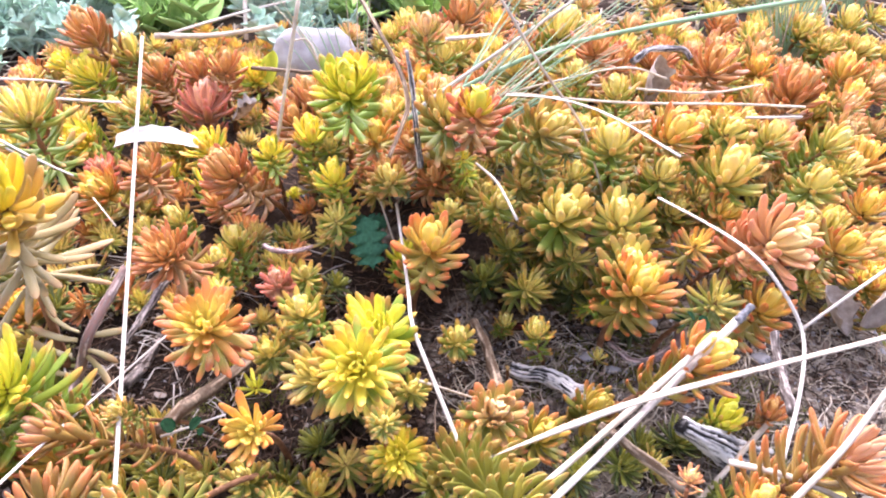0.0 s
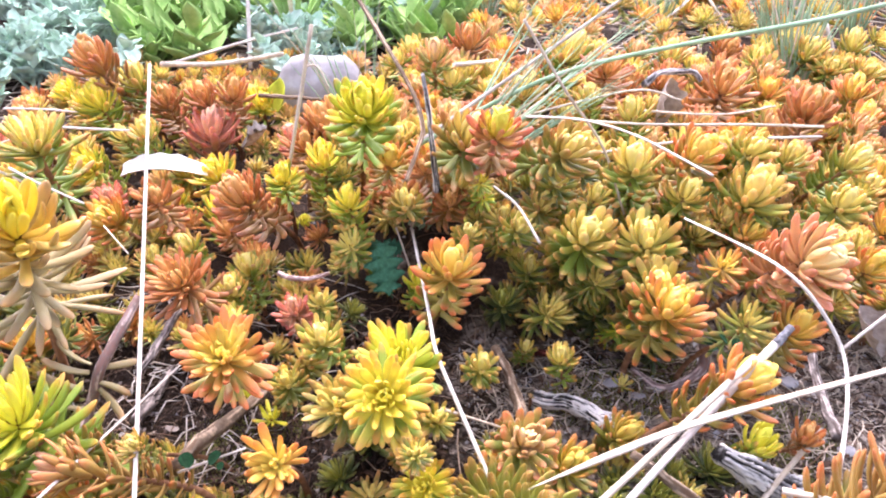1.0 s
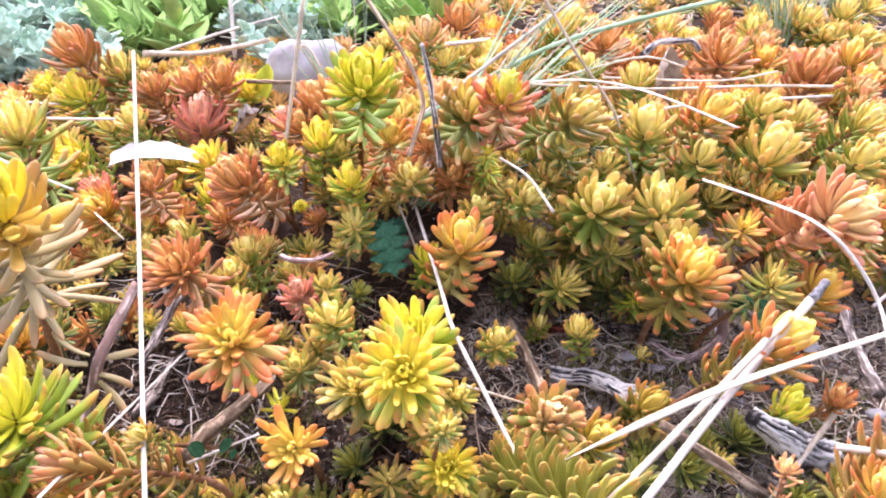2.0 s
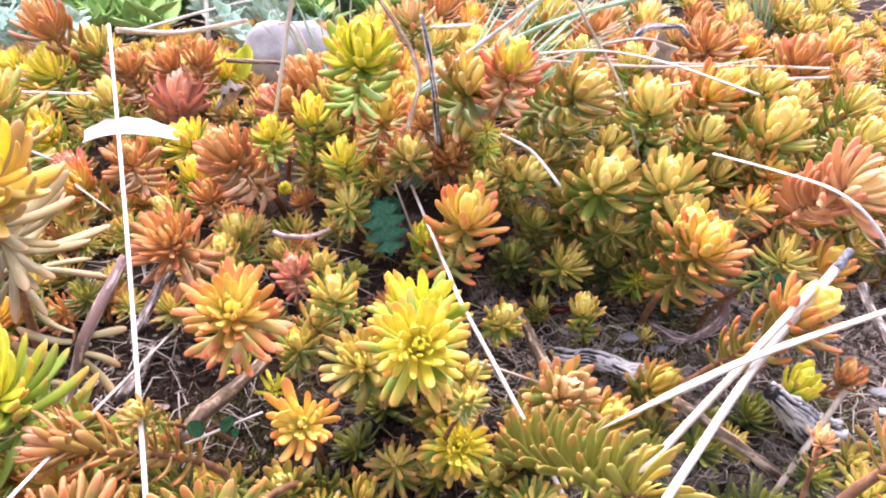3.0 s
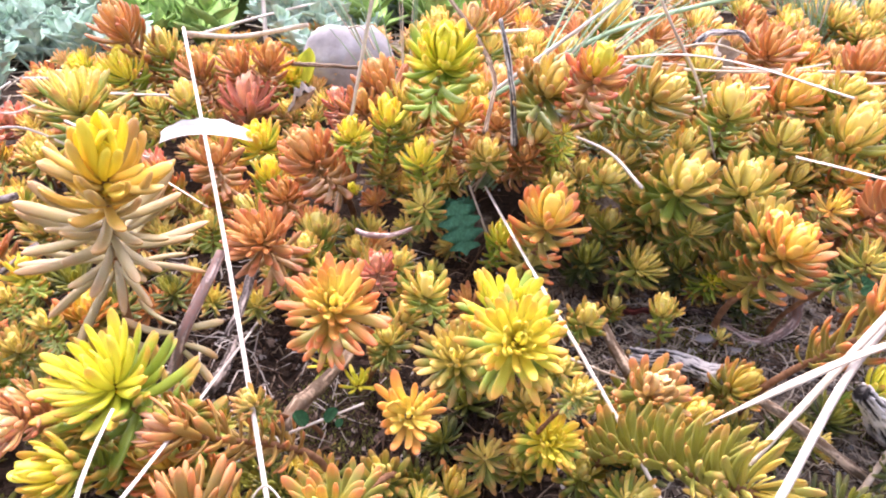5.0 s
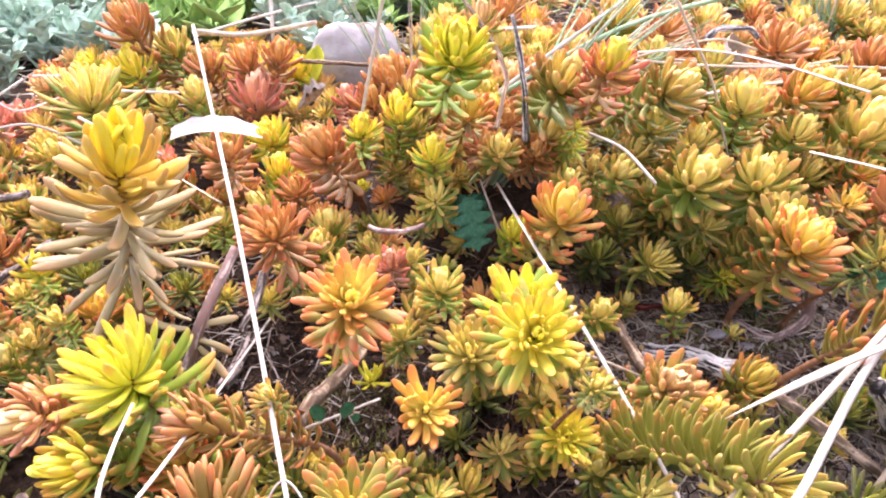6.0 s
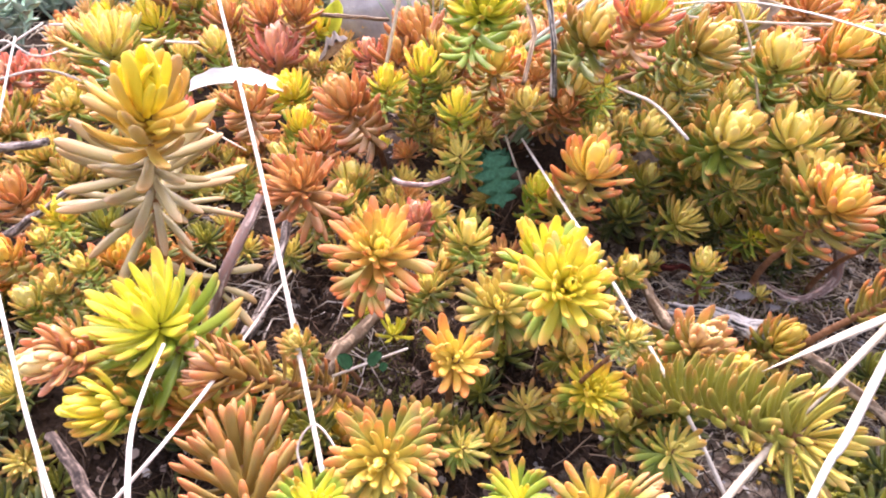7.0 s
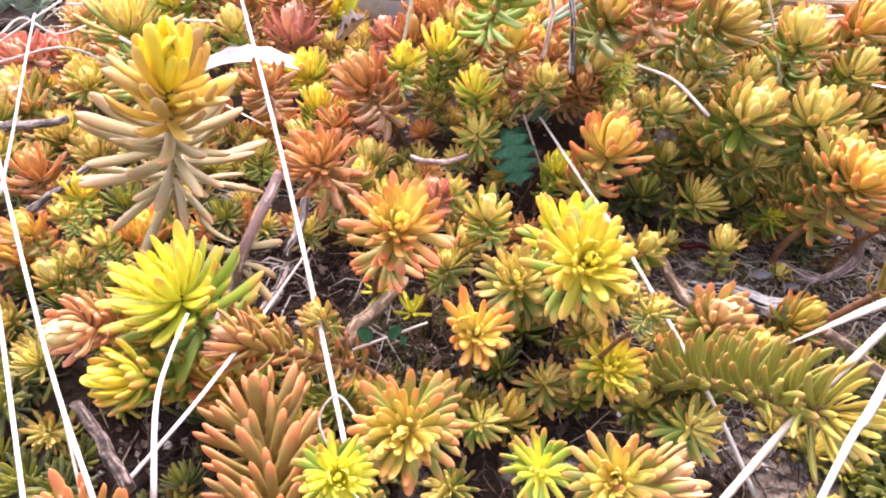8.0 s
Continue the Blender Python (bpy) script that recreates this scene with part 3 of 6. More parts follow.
shoot((-0.0235, 0.2537, 0.0639), (0.0699, -0.1740, 0.9823), 0.0107, 0.0148, "orange", bud=1.15, single=False, inner=9, ring=28)
shoot((-0.0302, 0.2344, 0.0885), (-0.0127, -0.2363, 0.9617), 0.0140, 0.0200, "lime", bud=1.15, spread=0.95, inner=12, ring=52)
shoot((-0.0513, 0.2864, 0.0694), (-0.3011, 0.0023, 0.9536), 0.0150, 0.0245, "rust", single=False, bud=1.12, spread=0.86, ring=38)
shoot((-0.0179, 0.2282, 0.0582), (-0.0647, 0.1308, 0.9893), 0.0089, 0.0153, "amber", bud=1.12, spread=0.86, inner=9, ring=28)
shoot((0.0066, 0.2333, 0.0607), (-0.0183, -0.4169, 0.9088), 0.0047, 0.0069, "lemon", bud=1.0, spread=1.12, inner=7, ring=22)
shoot((0.0086, 0.2392, 0.0534), (0.1253, -0.2668, 0.9556), 0.0056, 0.0108, "lime", bud=1.0, spread=1.12, inner=7, ring=22)
shoot((0.0103, 0.2107, 0.0873), (0.1668, -0.0108, 0.9859), 0.0105, 0.0140, "redheart", bud=1.45, spread=0.86, inner=9, ring=34)
shoot((0.0052, 0.2326, 0.0793), (0.4801, 0.0079, 0.8772), 0.0140, 0.0251, "amber", bud=1.12, spread=0.86, ring=38)
shoot((0.0351, 0.2228, 0.0771), (0.4323, -0.1595, 0.8875), 0.0123, 0.0277, "amber", ring=38)
shoot((0.0514, 0.2185, 0.0745), (0.0889, -0.0013, 0.9960), 0.0112, 0.0193, "gold", bud=1.12, spread=0.86, ring=38)
shoot((0.0425, 0.2252, 0.0602), (0.1096, 0.2225, 0.9687), 0.0075, 0.0152, "gold", bud=1.12, spread=0.86, inner=9, ring=28)
shoot((0.0369, 0.2073, 0.0566), (0.0678, -0.1911, 0.9792), 0.0137, 0.0207, "gold", ring=38)
shoot((0.0526, 0.2037, 0.0573), (0.0022, -0.1163, 0.9932), 0.0125, 0.0188, "gold", ring=38)
shoot((0.0184, 0.2222, 0.0516), (0.0137, 0.0576, 0.9982), 0.0082, 0.0152, "gold", bud=1.12, spread=0.86, inner=9, ring=28)
shoot((0.0024, 0.2196, 0.0502), (0.0159, 0.0923, 0.9956), 0.0074, 0.0134, "gold", bud=1.12, spread=0.86, inner=9, ring=28)
shoot((-0.0035, 0.1996, 0.0505), (-0.0024, -0.1852, 0.9827), 0.0123, 0.0170, "orange", ring=38)
shoot((-0.0134, 0.2212, 0.0337), (0.0159, 0.0923, 0.9956), 0.0076, 0.0138, "lime", bud=1.12, spread=0.86, inner=9, ring=28)
shoot((0.0414, 0.2070, 0.0392), (-0.0127, -0.3363, 0.9417), 0.0077, 0.0131, "olive", bud=1.0, spread=1.12, inner=9, ring=28)
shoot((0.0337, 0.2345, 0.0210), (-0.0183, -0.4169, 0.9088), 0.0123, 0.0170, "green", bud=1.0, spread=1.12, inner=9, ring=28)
shoot((0.0500, 0.2074, 0.0212), (0.0573, -0.5769, 0.8148), 0.0061, 0.0085, "lime", bud=1.0, spread=1.12, inner=7, ring=22)
shoot((0.0523, 0.1852, 0.0500), (-0.1452, -0.1122, 0.9830), 0.0117, 0.0191, "olive", ring=38)
shoot((0.0546, 0.1763, 0.0495), (0.1648, -0.2037, 0.9651), 0.0119, 0.0170, "orange", ring=38)
shoot((0.0734, 0.1935, 0.0512), (-0.0070, -0.2531, 0.9674), 0.0079, 0.0122, "orange", bud=1.0, spread=1.12, inner=9, ring=28)
shoot((0.0894, 0.1681, 0.0639), (0.8192, -0.3648, 0.4426), 0.0128, 0.0400, "salmon", rise=0.6, bud=1.1, count=86, inner=12, ring=34, spread=1.0)
shoot((0.0956, 0.1880, 0.0354), (0.2962, -0.0594, 0.9533), 0.0107, 0.0181, "orange", inner=9, ring=28)
shoot((0.0752, 0.1745, 0.0440), (-0.0000, -0.3746, 0.9272), 0.0090, 0.0134, "olive", bud=1.0, spread=1.12, inner=9, ring=28)
shoot((0.0678, 0.2146, 0.0655), (0.3040, 0.0537, 0.9512), 0.0093, 0.0162, "gold", bud=1.12, spread=0.86, inner=9, ring=28)
shoot((0.0858, 0.2117, 0.0686), (-0.0790, 0.0507, 0.9956), 0.0134, 0.0202, "gold", bud=1.12, spread=0.86, ring=38)
shoot((0.0715, 0.2198, 0.0769), (0.1668, -0.0108, 0.9859), 0.0112, 0.0178, "orange", bud=1.12, spread=0.86, ring=38)
shoot((0.1121, 0.2082, 0.0646), (0.3100, 0.0267, 0.9504), 0.0102, 0.0184, "gold", bud=1.12, spread=0.86, inner=9, ring=28)
shoot((0.0823, 0.2321, 0.0733), (-0.0000, 0.0523, 0.9986), 0.0098, 0.0162, "gold", bud=1.12, spread=0.86, inner=9, ring=28)
shoot((0.0894, 0.2229, 0.0756), (0.2346, 0.0378, 0.9714), 0.0091, 0.0156, "gold", bud=1.12, spread=0.86, inner=9, ring=28)
shoot((0.1139, 0.2506, 0.0643), (0.0790, 0.0507, 0.9956), 0.0094, 0.0156, "gold", single=False, bud=1.12, spread=0.86, inner=9, ring=28)
shoot((0.1385, 0.2495, 0.0617), (0.6645, 0.0100, 0.7473), 0.0106, 0.0215, "gold", single=False, bud=1.12, spread=0.86, inner=9, ring=28)
shoot((0.0635, 0.2751, 0.0737), (-0.0000, 0.0523, 0.9986), 0.0100, 0.0166, "gold", single=False, bud=1.12, spread=0.86, inner=9, ring=28)
shoot((0.0541, 0.3066, 0.0706), (-0.0000, 0.0523, 0.9986), 0.0096, 0.0161, "gold", single=False, bud=1.12, spread=0.86, inner=9, ring=28)
shoot((0.0307, 0.3353, 0.0682), (-0.0000, -0.0349, 0.9994), 0.0121, 0.0200, "amber", single=False, inner=9, ring=28)
shoot((0.0665, 0.3332, 0.0788), (-0.0000, -0.0349, 0.9994), 0.0134, 0.0196, "rust", single=False, inner=9, ring=28)
shoot((0.0587, 0.3684, 0.0797), (0.2346, 0.0378, 0.9714), 0.0168, 0.0267, "gold", single=False, bud=1.12, spread=0.86, inner=9, ring=28)
shoot((0.1200, 0.3338, 0.0705), (0.1422, -0.1277, 0.9816), 0.0156, 0.0223, "rust", single=False, inner=9, ring=28)
shoot((0.1448, 0.3024, 0.0687), (0.2241, -0.0488, 0.9733), 0.0146, 0.0223, "rust", single=False, bud=1.15, spread=0.9)
shoot((0.1915, 0.3587, 0.0605), (0.1574, 0.0459, 0.9865), 0.0129, 0.0214, "orange", single=False, bud=1.12, spread=0.86, inner=9, ring=28)
shoot((0.1840, 0.3324, 0.0554), (0.1574, 0.0459, 0.9865), 0.0122, 0.0202, "orange", single=False, bud=1.12, spread=0.86, inner=9, ring=28)
shoot((-0.0083, 0.3666, 0.0779), (-0.0000, 0.1392, 0.9903), 0.0129, 0.0213, "peach", single=False, bud=1.12, spread=0.86, inner=9, ring=28)
shoot((0.0117, 0.4356, 0.0732), (-0.0000, 0.0523, 0.9986), 0.0151, 0.0251, "rust", single=False, bud=1.12, spread=0.86, inner=9, ring=28)
shoot((0.0003, 0.3620, 0.0659), (-0.0000, 0.1392, 0.9903), 0.0101, 0.0187, "gold", single=False, bud=1.12, spread=0.86, inner=7, ring=22)
shoot((0.1195, 0.4169, 0.0667), (-0.0000, 0.0523, 0.9986), 0.0127, 0.0212, "gold", single=False, bud=1.12, spread=0.86, inner=9, ring=28)
shoot((0.2351, 0.4512, 0.0654), (-0.0000, 0.0523, 0.9986), 0.0137, 0.0228, "gold", single=False, bud=1.12, spread=0.86, inner=9, ring=28)
shoot((0.1989, 0.4634, 0.0596), (-0.0000, 0.0523, 0.9986), 0.0141, 0.0236, "gold", single=False, bud=1.12, spread=0.86, inner=9, ring=28)
shoot((-0.1060, 0.3345, 0.0542), (0.1632, 0.1325, 0.9777), 0.0160, 0.0279, "red", single=False, bud=1.12, spread=0.86, inner=9, ring=28)
shoot((-0.1603, 0.3449, 0.0833), (-0.2346, 0.0378, 0.9714), 0.0158, 0.0251, "rust", single=False, bud=1.12, spread=0.86, inner=9, ring=28)
shoot((-0.1455, 0.3536, 0.0713), (-0.1710, 0.3020, 0.9378), 0.0125, 0.0286, "gold", single=False, bud=1.12, spread=0.86, inner=9, ring=28)
shoot((-0.1592, 0.3400, 0.0652), (-0.2432, 0.1241, 0.9620), 0.0138, 0.0228, "lemon", single=False, bud=1.12, spread=0.86, inner=9, ring=28)
shoot((-0.1470, 0.2595, 0.0746), (-0.0000, 0.0736, 0.9848), 0.0165, 0.0290, "gold", single=False, bud=1.12, spread=0.95, star=True, inner=12, ring=50, count=90)
shoot((-0.1238, 0.3005, 0.0610), (-0.0000, 0.2250, 0.9744), 0.0096, 0.0183, "gold", single=False, bud=1.12, spread=0.86, inner=9, ring=28)
shoot((-0.1416, 0.3193, 0.0530), (-0.0842, 0.2232, 0.9711), 0.0082, 0.0146, "gold", single=False, bud=1.12, spread=0.86, inner=7, ring=22)
shoot((-0.1120, 0.3427, 0.0650), (-0.0000, 0.1392, 0.9903), 0.0112, 0.0230, "rust", single=False, bud=1.12, spread=0.86, inner=9, ring=28)
shoot((-0.0955, 0.3361, 0.0678), (0.1632, 0.1325, 0.9777), 0.0110, 0.0225, "rust", single=False, bud=1.12, spread=0.86, inner=9, ring=28)
shoot((-0.1287, 0.3425, 0.0637), (-0.0000, 0.1392, 0.9903), 0.0113, 0.0230, "rust", single=False, bud=1.12, spread=0.86, inner=9, ring=28)
shoot((-0.0679, 0.3108, 0.0546), (-0.1632, 0.1325, 0.9777), 0.0090, 0.0166, "red", single=False, bud=1.12, spread=0.86, inner=7, ring=22)
shoot((0.0785, 0.1646, 0.0129), (0.2432, 0.1241, 0.9620), 0.0090, 0.0125, "lime", bud=1.2, spread=0.5, inner=9, ring=26, label="pale green stonecrop bud with half closed leaves")
shoot((0.0905, 0.1640, 0.0150), (0.1, 0.1, 0.98), 0.0075, 0.0120, "rust", bud=1.1, spread=0.5, inner=7, ring=22, count=30)
shoot((0.0639, 0.1434, 0.0481), (0.6725, 0.0429, 0.7389), 0.0112, 0.0247, "orange", rise=0.35, bud=1.12, spread=0.86, ring=38)
shoot((0.0509, 0.1154, 0.0370), (0.1422, -0.1277, 0.9816), 0.0038, 0.0070, "salmon", spread=0.8, inner=7, ring=24, count=34, foot=(0.0520, 0.1190, 0.0000))
shoot((0.0580, 0.0990, 0.0480), (0.2418, -0.1124, 0.9187), 0.0068, 0.0110, "orange", bud=1.2, spread=0.8, inner=9, ring=28, foot=(0.0600, 0.1030, 0.0100))
shoot((0.0745, 0.0985, 0.0600), (0.55, -0.25, 0.80), 0.0112, 0.0320, "comb", rise=0.6, bud=1.0, spread=1.04, star=True, count=92, inner=10, ring=34, foot=(0.0500, 0.1120, 0.0150))
shoot((0.0288, 0.1925, 0.0223), (0.1552, 0.1657, 0.9739), 0.0070, 0.0127, "gold", count=40, bud=1.12, spread=0.86, inner=9, ring=28)
shoot((0.0212, 0.2121, 0.0117), (0.1782, 0.0755, 0.9811), 0.0048, 0.0079, "gold", bud=1.12, spread=0.86, inner=7, ring=22)
shoot((0.0496, 0.1976, 0.0076), (0.1541, -0.0971, 0.9833), 0.0042, 0.0059, "gold", count=22, inner=7, ring=22)
shoot((0.0203, 0.1938, 0.0050), (0.0045, -0.0816, 0.9967), 0.0019, 0.0030, "peach", count=14, inner=7, ring=22)
shoot((-0.0584, 0.1873, 0.0050), (-0.0127, -0.3363, 0.9417), 0.0071, 0.0079, "lime", count=22, bud=1.0, spread=1.12, inner=9, ring=28)
shoot((-0.0671, 0.1937, 0.0080), (-0.0127, -0.3363, 0.9417), 0.0068, 0.0080, "lime", count=22, bud=1.0, spread=1.12, inner=7, ring=22)
shoot((-0.0633, 0.2980, 0.0196), (0.0159, 0.0923, 0.9956), 0.0067, 0.0113, "lime", single=False, bud=1.12, spread=0.86, inner=7, ring=22)
shoot((-0.0473, 0.2983, 0.0225), (0.0159, 0.0923, 0.9956), 0.0052, 0.0091, "lime", single=False, bud=1.12, spread=0.86, inner=7, ring=22)
shoot((-0.0517, 0.2862, 0.0178), (-0.0070, -0.2531, 0.9674), 0.0079, 0.0110, "rust", single=False, bud=1.0, spread=1.12, inner=7, ring=22)
shoot((-0.0769, 0.1402, 0.0340), (0.0817, 0.0581, 0.9950), 0.0051, 0.0092, "amber", bud=1.12, spread=0.86, inner=9, ring=28)
shoot((-0.0595, 0.2330, 0.0247), (-0.1452, -0.1122, 0.9830), 0.0076, 0.0124, "olive", single=False, inner=9, ring=28)
shoot((-0.0452, 0.2167, 0.0278), (0.1487, -0.1314, 0.9801), 0.0072, 0.0116, "gold", single=False, inner=9, ring=28)
shoot((-0.0432, 0.1832, 0.0288), (0.2897, -0.1571, 0.9441), 0.0081, 0.0131, "amber", single=False, inner=9, ring=28)
shoot((-0.0494, 0.1739, 0.0276), (-0.2891, -0.1191, 0.9499), 0.0071, 0.0116, "olive", single=False, inner=9, ring=28)
shoot((-0.0804, 0.2156, 0.0285), (0.0022, -0.1163, 0.9932), 0.0078, 0.0126, "amber", single=False, inner=9, ring=28)
shoot((-0.0634, 0.1841, 0.0414), (0.1487, -0.1314, 0.9801), 0.0054, 0.0088, "gold", single=False, inner=7, ring=22)
shoot((-0.0081, 0.1576, 0.0270), (0.0022, -0.1163, 0.9932), 0.0067, 0.0108, "olive", single=False, inner=9, ring=28)
shoot((-0.0157, 0.1590, 0.0176), (-0.1452, -0.1122, 0.9830), 0.0072, 0.0116, "amber", single=False, inner=9, ring=28)
shoot((0.0061, 0.1573, 0.0090), (0.1487, -0.1314, 0.9801), 0.0085, 0.0137, "tipped", single=False, inner=9, ring=28)
shoot((-0.0022, 0.1514, 0.0015), (0.0022, -0.1163, 0.9932), 0.0086, 0.0140, "olive", single=False, inner=9, ring=28)
shoot((-0.0185, 0.1575, -0.0004), (-0.2891, -0.1191, 0.9499), 0.0080, 0.0129, "olive", single=False, inner=9, ring=28)
shoot((-0.0335, 0.1513, -0.0012), (0.1487, -0.1314, 0.9801), 0.0089, 0.0144, "tipped", single=False, inner=9, ring=28)
shoot((-0.0515, 0.1441, 0.0095), (0.0022, -0.1163, 0.9932), 0.0080, 0.0130, "olive", single=False, inner=9, ring=28)
shoot((-0.0629, 0.1700, -0.0070), (0.2897, -0.1571, 0.9441), 0.0085, 0.0137, "olive", single=False, inner=9, ring=28)
shoot((-0.0715, 0.1559, 0.0001), (-0.1452, -0.1122, 0.9830), 0.0116, 0.0188, "tipped", single=False, ring=38)
shoot((0.0169, 0.1574, 0.0083), (0.4211, -0.1925, 0.8863), 0.0103, 0.0166, "tipped", single=False, ring=38)
shoot((0.0294, 0.1624, 0.0083), (0.4211, -0.1925, 0.8863), 0.0106, 0.0171, "tipped", single=False, ring=38)
shoot((0.0095, 0.1489, 0.0058), (0.0022, -0.1163, 0.9932), 0.0085, 0.0137, "green", single=False, inner=9, ring=28)
shoot((0.0458, 0.1745, -0.0029), (0.2897, -0.1571, 0.9441), 0.0118, 0.0191, "olive", single=False, ring=38)
shoot((0.0368, 0.2289, 0.0351), (0.0022, -0.1163, 0.9932), 0.0095, 0.0153, "olive", single=False, inner=9, ring=28)
shoot((0.0241, 0.2333, 0.0316), (0.1487, -0.1314, 0.9801), 0.0087, 0.0140, "olive", single=False, inner=9, ring=28)
shoot((0.0302, 0.2298, 0.0415), (-0.1452, -0.1122, 0.9830), 0.0094, 0.0152, "olive", single=False, inner=9, ring=28)
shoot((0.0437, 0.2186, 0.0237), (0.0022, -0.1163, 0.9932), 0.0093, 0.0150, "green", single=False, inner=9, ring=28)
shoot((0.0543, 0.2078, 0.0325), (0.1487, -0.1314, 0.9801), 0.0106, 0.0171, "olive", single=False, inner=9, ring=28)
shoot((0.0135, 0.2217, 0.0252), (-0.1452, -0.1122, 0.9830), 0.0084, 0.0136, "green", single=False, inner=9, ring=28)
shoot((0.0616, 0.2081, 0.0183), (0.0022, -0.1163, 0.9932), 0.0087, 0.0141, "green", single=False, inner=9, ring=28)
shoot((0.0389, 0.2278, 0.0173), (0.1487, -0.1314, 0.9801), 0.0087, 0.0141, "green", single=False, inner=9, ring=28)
shoot((0.0674, 0.2229, 0.0564), (0.0022, -0.1163, 0.9932), 0.0082, 0.0133, "olive", single=False, inner=9, ring=28)
shoot((0.0283, 0.2360, 0.0536), (0.2897, -0.1571, 0.9441), 0.0097, 0.0158, "amber", single=False, inner=9, ring=28)
shoot((0.0152, 0.2409, 0.0466), (0.0022, -0.1163, 0.9932), 0.0085, 0.0137, "amber", single=False, inner=9, ring=28)
shoot((-0.0035, 0.2433, 0.0522), (-0.1452, -0.1122, 0.9830), 0.0088, 0.0143, "rust", single=False, inner=9, ring=28)
shoot((0.0035, 0.2462, 0.0579), (0.2897, -0.1571, 0.9441), 0.0108, 0.0174, "amber", single=False, inner=9, ring=28)
shoot((-0.0120, 0.2498, 0.0611), (0.0022, -0.1163, 0.9932), 0.0081, 0.0131, "rust", single=False, inner=9, ring=28)
shoot((0.0319, 0.2340, 0.0634), (0.2202, -0.1430, 0.9649), 0.0102, 0.0166, "olive", single=False, inner=9, ring=28)
shoot((0.0510, 0.2320, 0.0597), (0.0022, -0.1163, 0.9932), 0.0092, 0.0149, "olive", single=False, inner=9, ring=28)
shoot((0.0731, 0.2131, 0.0529), (0.1487, -0.1314, 0.9801), 0.0087, 0.0140, "olive", single=False, inner=9, ring=28)
shoot((0.0811, 0.2168, 0.0566), (0.1487, -0.1314, 0.9801), 0.0088, 0.0142, "gold", single=False, inner=9, ring=28)
shoot((0.0868, 0.2076, 0.0542), (0.2897, -0.1571, 0.9441), 0.0085, 0.0137, "orange", single=False, inner=9, ring=28)
shoot((0.0546, 0.1982, 0.0488), (0.0022, -0.1163, 0.9932), 0.0082, 0.0132, "olive", single=False, inner=9, ring=28)
shoot((0.0876, 0.2287, 0.0652), (0.1487, -0.1314, 0.9801), 0.0090, 0.0146, "gold", single=False, inner=9, ring=28)
shoot((-0.0201, 0.2428, 0.0549), (0.0022, -0.1163, 0.9932), 0.0080, 0.0129, "rust", single=False, inner=9, ring=28)
shoot((-0.0411, 0.2612, 0.0568), (0.0022, -0.1163, 0.9932), 0.0080, 0.0130, "olive", single=False, inner=9, ring=28)
shoot((-0.0512, 0.2852, 0.0407), (0.0022, -0.1163, 0.9932), 0.0085, 0.0137, "olive", single=False, inner=7, ring=22)
shoot((-0.0700, 0.2771, 0.0374), (0.0022, -0.1163, 0.9932), 0.0087, 0.0141, "rust", single=False, inner=9, ring=28)
shoot((-0.0850, 0.2600, 0.0355), (-0.1452, -0.1122, 0.9830), 0.0086, 0.0140, "rust", single=False, inner=9, ring=28)
shoot((-0.0569, 0.2795, 0.0622), (-0.1452, -0.1122, 0.9830), 0.0116, 0.0189, "rust", single=False, inner=9, ring=28)
shoot((-0.0402, 0.2689, 0.0660), (0.1487, -0.1314, 0.9801), 0.0102, 0.0165, "amber", single=False, inner=9, ring=28)
shoot((-0.1384, 0.1867, 0.0283), (-0.1452, -0.1122, 0.9830), 0.0061, 0.0100, "gold", single=False, inner=9, ring=28)
shoot((-0.1423, 0.1786, 0.0271), (0.0022, -0.1163, 0.9932), 0.0074, 0.0120, "amber", single=False, inner=9, ring=28)
shoot((-0.1158, 0.1455, 0.0267), (0.0022, -0.1163, 0.9932), 0.0076, 0.0123, "olive", single=False, inner=9, ring=28)
shoot((-0.1017, 0.1447, 0.0176), (-0.4251, -0.1370, 0.8947), 0.0104, 0.0168, "orange", single=False, ring=38)
shoot((-0.0972, 0.1491, 0.0258), (-0.2891, -0.1191, 0.9499), 0.0078, 0.0126, "amber", single=False, inner=9, ring=28)
shoot((-0.1300, 0.1497, 0.0293), (-0.7463, -0.2491, 0.6173), 0.0077, 0.0124, "peach", single=False, inner=9, ring=28)
shoot((0.0893, 0.1965, 0.0478), (0.2900, -0.0938, 0.9524), 0.0090, 0.0146, "orange", single=False, inner=9, ring=28)
shoot((0.1226, 0.2029, 0.0466), (0.2900, -0.0938, 0.9524), 0.0107, 0.0174, "orange", single=False, inner=9, ring=28)
shoot((0.1007, 0.1914, 0.0593), (0.1473, -0.0758, 0.9862), 0.0083, 0.0134, "gold", single=False, inner=9, ring=28)
shoot((0.0815, 0.2153, 0.0555), (-0.0000, -0.0698, 0.9976), 0.0081, 0.0131, "gold", single=False, inner=9, ring=28)
shoot((0.1512, 0.2444, 0.0411), (0.1473, -0.0758, 0.9862), 0.0115, 0.0186, "orange", single=False, inner=9, ring=28)
shoot((0.1542, 0.2677, 0.0466), (0.2900, -0.0938, 0.9524), 0.0112, 0.0181, "gold", single=False, inner=9, ring=28)
shoot((0.1415, 0.2688, 0.0505), (0.1473, -0.0758, 0.9862), 0.0102, 0.0166, "gold", single=False, inner=9, ring=28)
